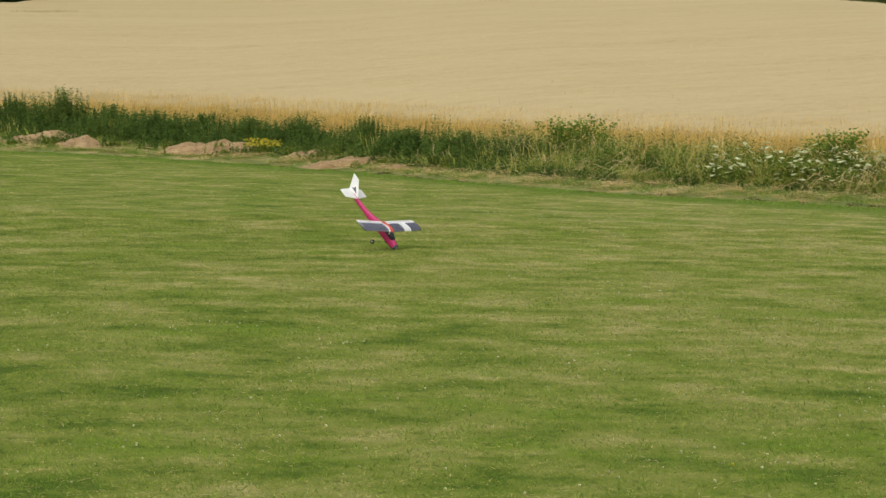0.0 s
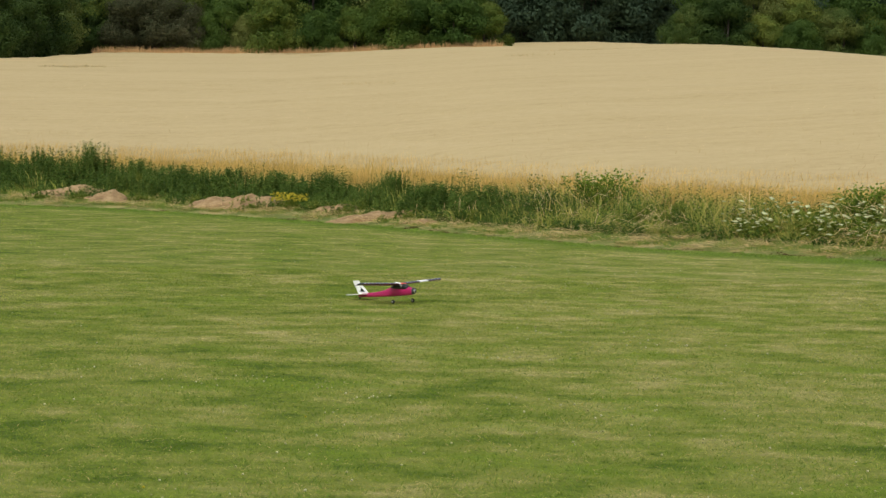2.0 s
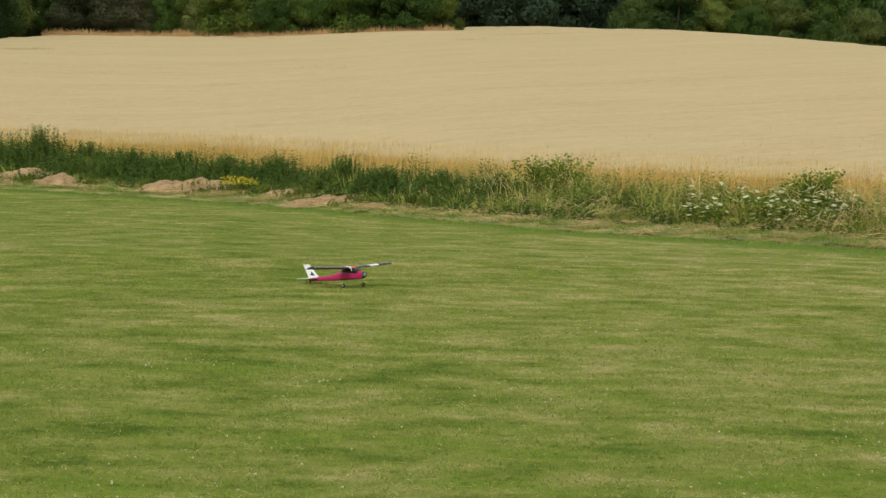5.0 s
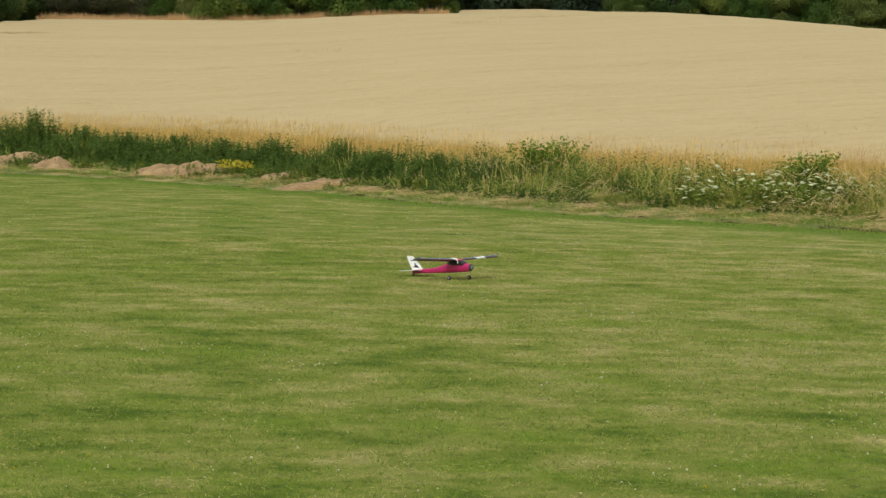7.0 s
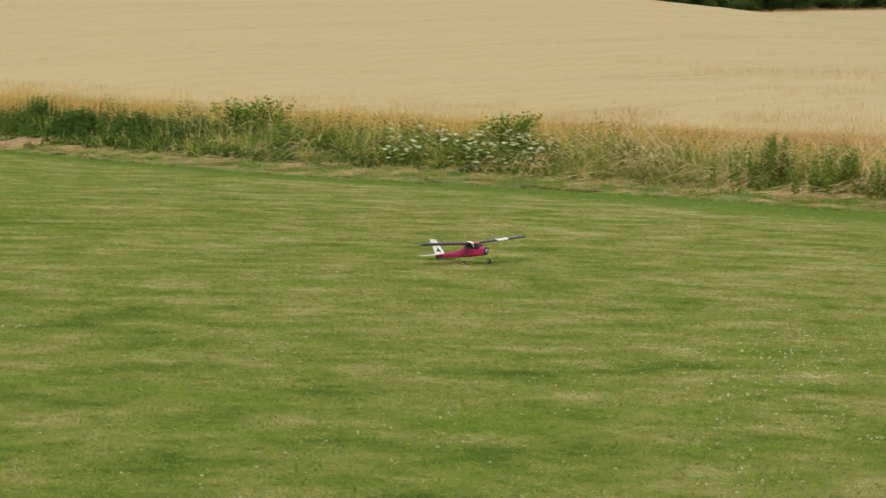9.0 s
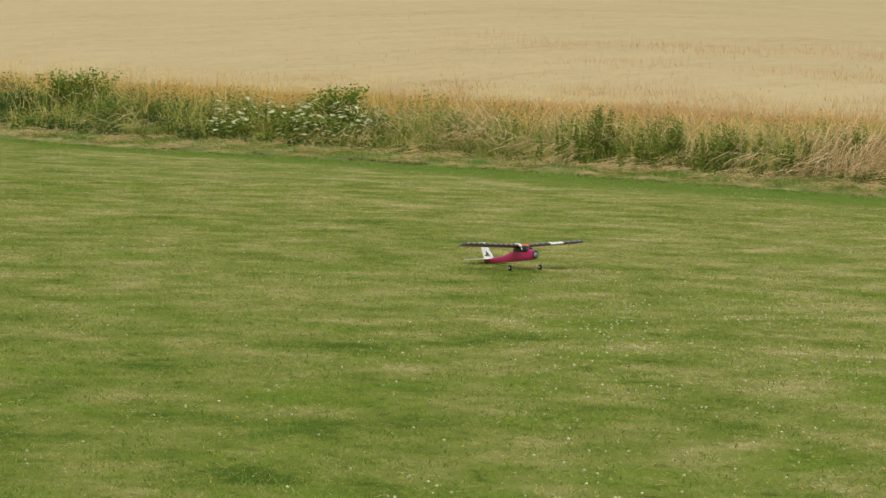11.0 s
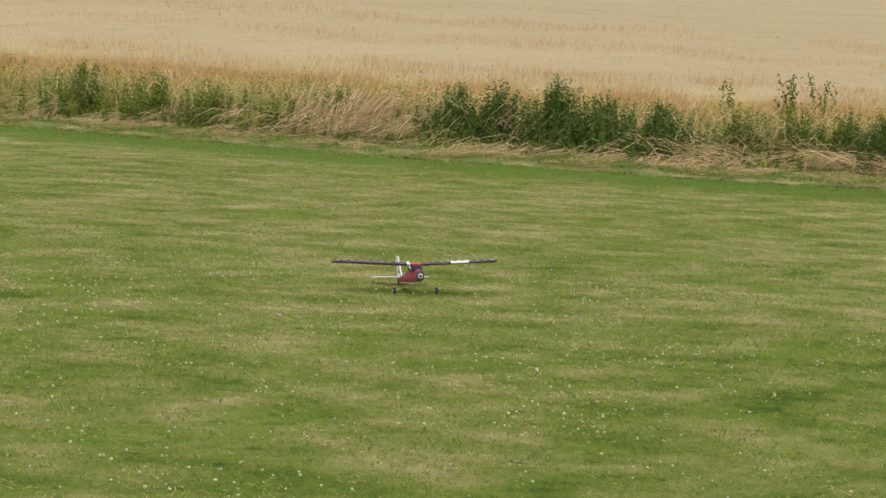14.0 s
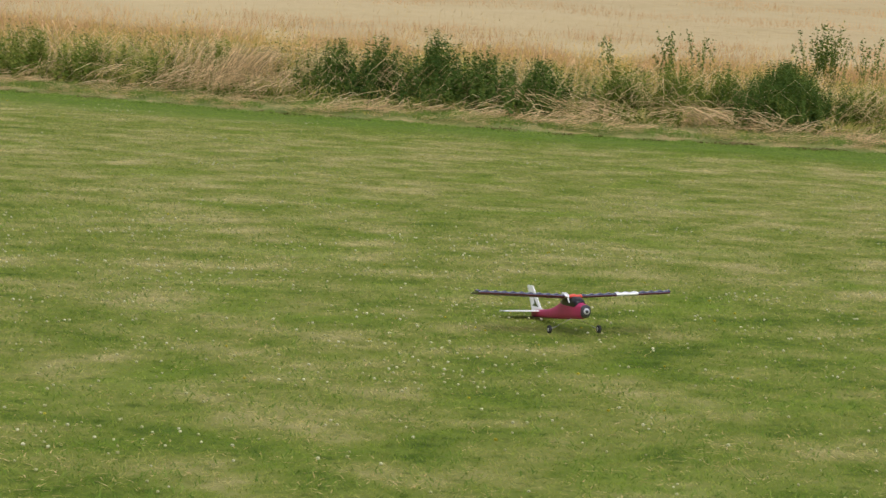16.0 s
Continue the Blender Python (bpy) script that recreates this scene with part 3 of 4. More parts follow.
def barley():
    xs = np.arange(-75, 105, 0.7)
    rows = np.concatenate([[7.2, 7.35, 7.6], np.arange(8.0, 40, 0.55), np.arange(40.4, 150, 0.8)])
    x, back, q = sheet(xs, rows)
    y = np.interp(x, EDGE_X, EDGE_Y) + back / 0.8
    pt = np.stack([x, y], 1)
    z = land(x, y) + 0.80 * step(6.9, 8.2, back) + 0.015 * patchy(pt, 3.0, 21) + RNG.normal(0, 0.012, len(x))
    far = np.interp(x, (-75, -25.6, -24.6, -23.8, -23.4, 3, 6, 18, 22, 105), (135, 136, 139, 147, 160, 161, 186, 186, 166, 168))
    q = q[(y[q] < far[q]).all(1)]
    used, inv = np.unique(q, return_inverse=True)
    ob = new("barley_field", soup("barley_field", np.stack([x, y, z], 1)[used], inv.reshape(-1, 4), [M_CROP]))
    for f in ob.data.polygons:
        f.use_smooth = True
    tagged(ob, "ripe pale straw-coloured barley covering a rising field", "crop", kind="stuff")
    p, s = along_edge(90000, -34, 62, 7.4, 34)
    k = RNG.uniform(0, 1, len(p)) < np.exp(-(s - 7.4) / 12)
    p, s = p[k], s[k]
    p[:, 2] += 0.5
    n = len(p)
    ob = new("barley_stalks", soup("barley_stalks", *blades(p, RNG.uniform(0.25, 0.45, n), 0.022, wind(n, 0.10, (0.06, 0))), [M_EARS]))
    tagged(ob, "upright pale barley stalks with nodding ears", "crop", kind="stuff")


def crop_tufts():
    """Dull green and brown tufts standing a little above the barley."""
    out = []
    for x, y, w, n in ((-19.9, 121.6, 0.7, 120), (-18.6, 122.1, 0.6, 100), (-10.6, 151, 0.8, 120), (-8.2, 144.4, 0.6, 90), (3.8, 119.6, 0.8, 60), (7.7, 127.1, 1.6, 110), (-3.4, 100.1, 0.8, 60), (13.5, 138.8, 1.4, 90), (21.7, 52.2, 0.8, 70),
                       (22.6, 51.7, 0.4, 40), (25.3, 50.6, 0.35, 40), (27.4, 50.2, 0.5, 90), (28.1, 50.4, 0.3, 40), (33.0, 53.2, 0.5, 60), (34.5, 52.2, 0.9, 110), (35.4, 52.0, 0.6, 70), (21.6, 52.1, 0.5, 40)):
        px, py = x + RNG.normal(0, w, n), y + RNG.normal(0, 0.35, n)
        out.append(np.stack([px, py, land(px, py) + 0.55], 1))
    # sparse rows of tufts added to draw the faint track lines
    for (xa, ya), (xb, yb), n in (((-23, 126), (-15.5, 139), 60), ((-15.5, 139), (-8.5, 148), 50), ((4, 131), (16, 134), 50)):
        f = RNG.uniform(0, 1, n)
        px, py = xa + (xb - xa) * f, ya + (yb - ya) * f + RNG.normal(0, 0.25, n)
        out.append(np.stack([px, py, land(px, py) + 0.5], 1))
    p = np.concatenate(out)
    n = len(p)
    ob = new("crop_tufts", soup("crop_tufts", *blades(p, RNG.uniform(0.28, 0.38, n) + 0.06 * step(70, 100, p[:, 1]), 0.02 + 0.025 * step(60, 110, p[:, 1]), wind(n, 0.16)), [M_TUFT]))
    tagged(ob, "dull brown weed tufts in the barley, some drawing faint tramlines", "weeds", kind="stuff")


lawn_grass()
clover()
crop_tufts()
verge()
barley()


# ---- parts and things ----
def part(name, data, parent, label="", mats=()):
    """One mesh object under a thing or a part; data is a bmesh or a mesh."""
    if isinstance(data, bmesh.types.BMesh):
        me = bpy.data.meshes.new(name)
        data.normal_update()
        data.to_mesh(me)
        data.free()
    else:
        me = data
    for m in mats:
        me.materials.append(m)
    ob = new(name, me)
    ob.parent = parent
    if label:
        tagged(ob, label)
    return ob


# ---- weeds along the verge ----
def stems_with_leaves(n, radius, h0, h1, leaf, pitch, lean=0.06, spread_y=0.6):
    """Upright leafy stems round the origin: stalks and paired leaves, growing smaller to the top."""
    a, r = RNG.uniform(0, 2 * np.pi, n), radius * np.minimum(np.abs(RNG.normal(0, 0.62, n)), 1.5)
    base = np.stack([r * np.cos(a), r * np.sin(a) * spread_y, 0 * a - 0.03], 1)
    h = (h0 + (h1 - h0) * 1.15 * RNG.uniform(0, 1, n) ** 1.6) * (1 - 0.2 * np.minimum(r / radius, 1.3) ** 2)
    leaf, pitch = leaf * 0.74, pitch * 0.66
    ln = wind(n, lean)
    stalk = blades(base, h, 0.012, ln, 0.0)
    at, along, size = [], [], []
    for f in np.arange(0.10, 1.0, pitch):
        w = RNG.uniform(0, 2 * np.pi, n)
        for turn in (0, np.pi):
            p = base + np.concatenate([ln * f, (h * f)[:, None]], 1)
            d = np.stack([np.cos(w + turn), np.sin(w + turn), RNG.uniform(-0.5, 0.5, n)], 1)
            at.append(p), along.append(d), size.append(leaf * (1.15 - 0.65 * f) * RNG.uniform(0.7, 1.2, n))
    at, along, size = np.concatenate(at), np.concatenate(along), np.concatenate(size)
    return stalk, leaves(at, along, size, size * 0.55, np.array([0, -0.35, 0.9]) + RNG.normal(0, 0.55, (len(at), 3)))


def weed_clump(name, label, category, x, s, radius, h0, h1, n, leaf, material, pitch=0.055, spread_y=0.6, group=""):
    y = float(np.interp(x, EDGE_X, EDGE_Y) + s / 0.8)
    top = new(name)
    top.matrix_world = Matrix.Translation(put(x, y))
    stalk, lf = stems_with_leaves(n, radius, h0, h1, leaf, pitch, spread_y=spread_y)
    tagged(part("stalk_tuft", soup("stalk_tuft", *stalk, [M_WEED]), top), kind="stuff")
    part("foliage", soup("foliage", *lf, [material]), top)
    return tagged(top, label, category, group)


for x, s, r, h in ((-10.9, 1.3, 0.4, 0.2), (-9.9, 1.5, 0.35, 0.24), (-6.2, 1.3, 0.35, 0.2), (-4.9, 1.3, 0.4, 0.22), (-2.4, 1.5, 0.4, 0.26), (-10.0, 2.0, 0.5, 0.35), (-8.2, 1.6, 0.45, 0.3), (-6.5, 1.9, 0.5, 0.32), (-5.1, 1.5, 0.3, 0.38), (-3.2, 1.8, 0.4, 0.34), (-2.0, 2.2, 0.5, 0.45), (-0.8, 1.3, 0.5, 0.26), (0.8, 2.0, 0.5, 0.35)):
    weed_clump("low_weed_clump", "low green weeds round the soil heaps", "weeds", x, s, r, h * 0.5, h, 40, 0.08, M_WEED, group="low weeds by the soil heaps")
NETTLES = "dense dark green nettles in the verge weeds"
for x, s, r, h0, h1, n in (
    (-15.6, 5.4, 1.5, 0.8, 1.25, 190), (-13.4, 5.2, 1.4, 0.85, 1.25, 200), (-11.6, 5.0, 1.2, 0.8, 1.2, 170), (-10.1, 4.9, 0.9, 0.95, 1.45, 120),
    (-8.6, 4.6, 1.1, 0.6, 1.0, 150), (-7.2, 4.2, 1.1, 0.55, 0.9, 150), (-5.8, 4.3, 1.0, 0.55, 0.9, 140), (-4.4, 4.3, 1.0, 0.55, 0.85, 140),
    (-3.0, 4.3, 0.9, 0.5, 0.85, 130), (-0.2, 4.0, 0.9, 0.5, 0.8, 120), (1.2, 4.1, 1.0, 0.5, 0.8, 130), (2.6, 4.2, 0.8, 0.4, 0.75, 90)):
    weed_clump("nettle_clump", NETTLES, "nettles", x, s - 0.9, r, h0 * 0.95, h1 * 1.03, int(n * 1.8), 0.14, M_NETTLE, group="nettles along the verge")
weed_clump("grey_green_bush", "small grey-green weed bush beside a soil heap", "weeds", -8.5, 3.4, 0.45, 0.45, 0.75, 70, 0.10, M_WEED)
weed_clump("rounded_weed_bush", "rounded dense dark green weed bush", "weeds", -1.2, 3.5, 0.9, 0.65, 1.0, 260, 0.10, M_NETTLE)
for x, s, r, h0, h1, n in ((13.0, 4.3, 0.8, 0.55, 1.0, 70), (14.1, 4.2, 0.8, 0.5, 0.9, 70), (15.0, 4.2, 0.7, 0.45, 0.85, 50),
                           (16.2, 4.2, 0.5, 0.4, 0.8, 35), (17.0, 4.5, 0.5, 0.4, 0.9, 35),
                           (18.8, 4.6, 0.6, 0.6, 1.0, 80), (19.4, 4.6, 0.6, 0.6, 1.1, 95), (20.2, 4.5, 0.6, 0.7, 1.25, 95), (20.9, 4.4, 0.8, 0.6, 1.05, 110), (21.7, 4.2, 0.8, 0.5, 0.95, 110),
                           (23.0, 4.4, 0.6, 0.5, 1.0, 45), (24.0, 4.6, 0.6, 0.5, 1.05, 45), (24.9, 4.6, 0.6, 0.5, 1.0, 45), (27.1, 4.6, 0.6, 0.4, 0.8, 35)):
    weed_clump("leafy_weed_clump", "upright dark green leafy weeds in dry grass", "weeds", x, s - 2.05, r * 1.1, h0 * 0.85, h1 * 1.1, int(n * (1.5 if x < 18 else 1.7)), 0.135, M_NETTLE if n > 65 and x > 18 else M_WEED, group="leafy weeds along the verge")
for x, s, r, h0, h1, n in ((17.8, 3.4, 0.5, 0.4, 0.85, 40), (22.4, 3.1, 0.6, 0.45, 0.95, 55), (23.5, 2.9, 0.6, 0.45, 0.95, 60), (24.4, 3.0, 0.7, 0.5, 1.05, 70), (25.3, 3.0, 0.6, 0.5, 1.05, 55),
                           (10.9, 3.2, 0.6, 0.35, 0.75, 45), (12.0, 3.3, 0.5, 0.3, 0.7, 35), (28.0, 3.2, 0.5, 0.45, 0.9, 40), (5.2, 3.2, 0.6, 0.35, 0.7, 50), (4.4, 2.9, 0.5, 0.3, 0.6, 40)):
    weed_clump("yellowing_weed_clump", "upright yellowing green weeds mixed with dry grass", "weeds", x, s, r, h0, h1, n, 0.11, M_WEED, group="yellowing weeds along the verge")
weed_clump("bushy_weed", "broad dense dark green weed bush over flattened straw", "weeds", 25.72, 2.25, 0.8, 0.9, 1.28, 900, 0.10, M_NETTLE, spread_y=0.7)


def bramble(x, s, r, h, n):
    y = float(np.interp(x, EDGE_X, EDGE_Y) + s / 0.8)
    top = new("bramble_bush")
    top.matrix_world = Matrix.Translation(put(x, y))
    m = 44
    a = RNG.uniform(0, 2 * np.pi, m)
    tips = np.stack([np.cos(a) * r * RNG.uniform(0.2, 1, m), np.sin(a) * r * 0.6, RNG.uniform(0.45, 1.0, m) * h], 1)
    root = np.stack([0.15 * np.cos(a), 0.15 * np.sin(a), 0 * a], 1)
    tagged(part("cane_tuft", soup("cane_tuft", *blades(root, tips[:, 2], 0.02, (tips - root)[:, :2], 0.0), [M_BARK]), top), kind="stuff")
    f = RNG.uniform(0.2, 1, n) ** 0.8
    k = RNG.integers(0, m, n)
    p = root[k] + (tips - root)[k] * np.stack([f, f, f ** 0.8], 1) + RNG.normal(0, 0.065, (n, 3))
    part("foliage", soup("foliage", *leaves(p, RNG.normal(0, 1, (n, 3)) * [1, 1, 0.5], RNG.uniform(0.05, 0.10, n), 0.05, np.array([0, -0.4, 0.8]) + RNG.normal(0, 0.5, (n, 3))), [M_BRAMBLE]), top)
    tagged(top, "fresh green bramble bush rising out of golden grass", "bush", "brambles in the verge")


bramble(3.75, 4.5, 1.0, 1.14, 3800)
bramble(9.05, 4.5, 0.75, 1.08, 2200)


def umbel_plant(x, s, h):
    y = float(np.interp(x, EDGE_X, EDGE_Y) + s / 0.8)
    top = new("umbel_plant")
    top.matrix_world = Matrix.Translation(put(x, y))
    m = int(RNG.integers(3, 7))
    root = np.concatenate([RNG.normal(0, 0.06, (m, 2)), np.zeros((m, 1))], 1)
    ln = wind(m, 0.20)
    hh = h * RNG.uniform(0.5, 1.0, m)
    part("stalk_tuft", soup("stalk_tuft", *blades(root, hh, 0.014, ln, 0.0), [M_WEED]), top)
    n = 60
    at = np.concatenate([RNG.normal(0, 0.16, (n, 2)), RNG.uniform(0.05, h * 0.75, (n, 1))], 1)
    part("foliage", soup("foliage", *leaves(at, RNG.normal(0, 1, (n, 3)) * [1, 1, 0.4], RNG.uniform(0.07, 0.16, n), 0.06), [M_WEED]), top)
    for i in range(m):
        head = root[i] + [ln[i, 0], ln[i, 1], hh[i]]
        k, rad = 11, RNG.uniform(0.042, 0.082)
        a = np.arange(k) * 2 * np.pi / k
        rr = rad * RNG.uniform(0.7, 1.15, k)
        tilt = RNG.normal(0, 0.18, 2) + [0, 0.08]
        rim = np.stack([rr * np.cos(a), rr * np.sin(a), rr * (np.cos(a) * tilt[0] + np.sin(a) * tilt[1])], 1)
        v = head + np.concatenate([[[0, 0, 0.010]], rim, [[0, 0, -0.022]]])
        t = [(0, 1 + q, 1 + (q + 1) % k) for q in range(k)] + [(k + 1, 1 + (q + 1) % k, 1 + q) for q in range(k)]
        part("flower_head", soup("flower_head", v, t, [M_UMBEL]), top)
    tagged(top, "flowering umbel weed with flat creamy white flower heads", "flowers", "white umbels in the verge")


for i in range(64):
    f = i / 63
    umbel_plant(6.1 + 3.6 * f + RNG.normal(0, 0.15), 2.0 + 2.1 * RNG.uniform(0, 1), 0.30 + 0.52 * RNG.uniform())


def thistle(x, s, h, n=9):
    """Tall branching weed with small seed heads."""
    y = float(np.interp(x, EDGE_X, EDGE_Y) + s / 0.8)
    top = new("tall_thistle")
    top.matrix_world = Matrix.Translation(put(x, y))
    root = np.concatenate([RNG.normal(0, 0.10, (n, 2)), np.zeros((n, 1))], 1)
    ln, hh = wind(n, 0.22), h * RNG.uniform(0.65, 1.0, n)
    part("stalk_tuft", soup("stalk_tuft", *blades(root, hh, 0.018, ln, 0.0), [M_WEED]), top)
    m = n * 46
    k, f = RNG.integers(0, n, m), RNG.uniform(0.2, 1, m)
    at = root[k] + np.concatenate([ln[k] * f[:, None] ** 1.5, (hh[k] * f)[:, None]], 1)
    part("foliage", soup("foliage", *leaves(at, RNG.normal(0, 1, (m, 3)), RNG.uniform(0.04, 0.09, m), 0.028), [M_NETTLE]), top)
    m = n * 9
    k, f = RNG.integers(0, n, m), RNG.uniform(0.7, 1, m)
    at = root[k] + np.concatenate([ln[k] * f[:, None] ** 1.5, (hh[k] * f)[:, None]], 1) + RNG.normal(0, 0.06, (m, 3))
    v, t = joined(*[leaves(at, RNG.normal(0, 1, (m, 3)), 0.035, 0.032) for _ in range(3)])
    tagged(part("seed_spray", soup("seed_spray", v, t, [M_WEED]), top), kind="stuff")
    tagged(top, "tall dark thistle with seed heads above the verge", "weeds", "tall thistles in the verge")


for x, s, h, n in ((25.9, 5.6, 1.55, 7), (26.6, 5.7, 1.6, 7), (28.75, 5.6, 1.85, 22), (28.9, 5.4, 1.8, 16), (29.8, 5.7, 1.7, 10), (24.6, 5.2, 1.4, 5)):
    thistle(x, s, h, n)


def straw_sheaf(x, s, length, n, drift, height=0.34):
    """Long dry grass blown over and combed one way down the bank."""
    y = float(np.interp(x, EDGE_X, EDGE_Y) + (s - 0.1) / 0.8)
    top = new("flattened_straw")
    top.matrix_world = Matrix.Translation(put(x, y))
    pieces = []
    for _ in range(9):
        m = int(n * 0.11)
        a = RNG.normal(0, 0.65)
        turn = Matrix.Rotation(RNG.normal(0, 0.38), 2)
        way = np.array(turn @ Vector((drift[0], drift[1] - 0.45)))
        start = np.array([0.83 * a + 0.25, -0.55 * a + RNG.normal(0.15, 0.2), height * RNG.uniform(0.3, 1.3)])
        base = start + RNG.normal(0, 1, (m, 3)) * [0.20, 0.16, 0.09]
        base[:, 2] = np.maximum(base[:, 2], 0.05)
        reach = way * length * RNG.uniform(0.5, 1.0, m)[:, None] + RNG.normal(0, 0.09, (m, 2))
        pieces.append(drapes(base, reach, RNG.uniform(0.0, 0.07, m), 0.009))
    v, t = joined(*pieces)
    v[:, 2] = np.maximum(v[:, 2], -0.06)
    tagged(part("straw_mat", soup("straw_mat", v, t, [M_LODGED]), top), kind="stuff")
    tagged(top, "dry pale grass stalks blown flat down the bank", "straw", "flattened straw on the bank")


SHEAVES = random.Random(12)
for x, s, ln, n, drift in ((16.9, 2.6, 1.1, 330, (-0.95, 0.1)), (17.5, 2.8, 1.1, 330, (-0.95, 0.05)), (21.9, 1.9, 0.9, 180, (0.8, -0.6)), (24.1, 1.9, 0.9, 160, (0.7, -0.6)),
                           (3.2, 2.0, 0.7, 45, (-0.85, 0.2)), (4.9, 2.0, 0.7, 45, (-0.85, 0.2)), (8.7, 1.5, 0.7, 80, (-0.7, 0.2)), (0.3, 2.0, 0.3, 45, (0.1, -0.2))):
    straw_sheaf(x, s, ln, n, drift, 0.56 if 16.5 < x < 18.5 else 0.30)
for i in range(22):
    x = 11.2 + 0.9 * i + SHEAVES.uniform(-0.3, 0.3)
    low = 0.4 if 18.2 < x < 22.6 or 12.4 < x < 14.4 or 25.2 < x < 27.0 else 1.0  # lower before the dense weeds
    straw_sheaf(x, SHEAVES.uniform(1.5, 2.4) - 0.5 * (low < 1), SHEAVES.uniform(0.8, 1.4), SHEAVES.randint(30, 105), (-0.95, SHEAVES.uniform(0.0, 0.25)), SHEAVES.uniform(0.15, 0.38) * low)


def soil_heap(x, s, rx, ry, h):
    """A weathered heap of dug soil with an uneven back."""
    y = float(np.interp(x, EDGE_X, EDGE_Y) + s / 0.8)
    bm = bmesh.new()
    rings, turns = 16, 48
    lean = RNG.uniform(-0.45, 0.45)
    top = bm.verts.new((lean * rx * 1.35, 0.1 * ry, 0.85 * h))
    prev = None
    for i in range(1, rings + 1):
        f = i / rings
        ring = []
        for j in range(turns):
            a = math.tau * j / turns
            rim = 1 + 0.34 * noise.fractal(Vector((1.5 * math.cos(a) + x, 1.5 * math.sin(a), s)), 0.9, 2.0, 4)
            px, py = rx * 1.35 * (f * math.cos(a) * rim + lean * (1 - f)), ry * (f * math.sin(a) * rim + 0.1 * (1 - f))
            clod = noise.fractal(Vector((px * 3.2 + x, py * 3.2, s)), 0.8, 2.1, 5)
            ring.append(bm.verts.new((px, py, 0.85 * h * (1 - f) ** 0.8 * (1 + 0.12 * clod) + 0.03 * clod * (1 - f ** 4) - 0.14 * f ** 3)))
        for j in range(turns):
            k = (j + 1) % turns
            bm.faces.new((top, ring[j], ring[k]) if prev is None else (prev[j], ring[j], ring[k], prev[k]))
        prev = ring
    for f in bm.faces:
        f.smooth = True
    me = bpy.data.meshes.new("soil_mound")
    bm.to_mesh(me)
    bm.free()
    me.materials.append(M_SOIL)
    ob = new("soil_mound", me)
    ob.matrix_world = Matrix.Translation(put(x, y) - Vector((0, 0, 0.03)))
    tagged(ob, "low heap of bare light brown soil on the verge", "soil", "soil heaps along the verge")


for x, s, rx, ry, h in ((-10.4, 2.4, 1.4, 0.8, 0.42), (-9.25, 1.7, 0.6, 0.9, 0.40), (-5.5, 1.9, 1.1, 0.8, 0.34), (-4.5, 2.2, 1.1, 0.7, 0.40), (-2.5, 2.0, 0.7, 0.6, 0.30), (-1.35, 1.6, 1.15, 0.8, 0.29), (-0.4, 1.2, 0.6, 0.5, 0.13)):
    soil_heap(x, s, rx, ry, h)


def yellow_clump():
    y = float(np.interp(-3.9, EDGE_X, EDGE_Y) + 1.9 / 0.8)
    top = new("yellow_flower_clump")
    top.matrix_world = Matrix.Translation(put(-3.9, y))
    stalk, lf = stems_with_leaves(90, 0.55, 0.25, 0.42, 0.07, 0.14)
    tagged(part("stalk_tuft", soup("stalk_tuft", *stalk, [M_WEED]), top), kind="stuff")
    part("foliage", soup("foliage", *lf, [M_WEED]), top)
    n = 260
    a, r = RNG.uniform(0, 2 * np.pi, n), 0.5 * np.sqrt(RNG.uniform(0, 1, n))
    at = np.stack([r * np.cos(a), r * np.sin(a) * 0.6, RNG.uniform(0.22, 0.42, n)], 1)
    tagged(part("blossom", soup("blossom", *leaves(at, RNG.normal(0, 1, (n, 3)), 0.05, 0.05), [M_YELLOW]), top), kind="stuff")
    tagged(top, "low clump of yellow-flowering ragwort on a soil heap", "flowers")


yellow_clump()


# ---- the hedge and wood beyond the barley ----
def crown_points(lobes, n, ragged):
    """Leaf places over a set of ellipsoid lobes (x, y, z, rx, ry, rz), thick towards their skin."""
    w = np.array([l[3] * l[5] for l in lobes])
    k = RNG.choice(len(lobes), n, p=w / w.sum())
    L = np.array(lobes)[k]
    d = RNG.normal(size=(n, 3))
    d /= np.linalg.norm(d, axis=1, keepdims=True)
    r = RNG.uniform(0.6, 1.0, n) ** 0.4 + RNG.normal(0, ragged, n)
    return L[:, :3] + d * L[:, 3:] * r[:, None], d


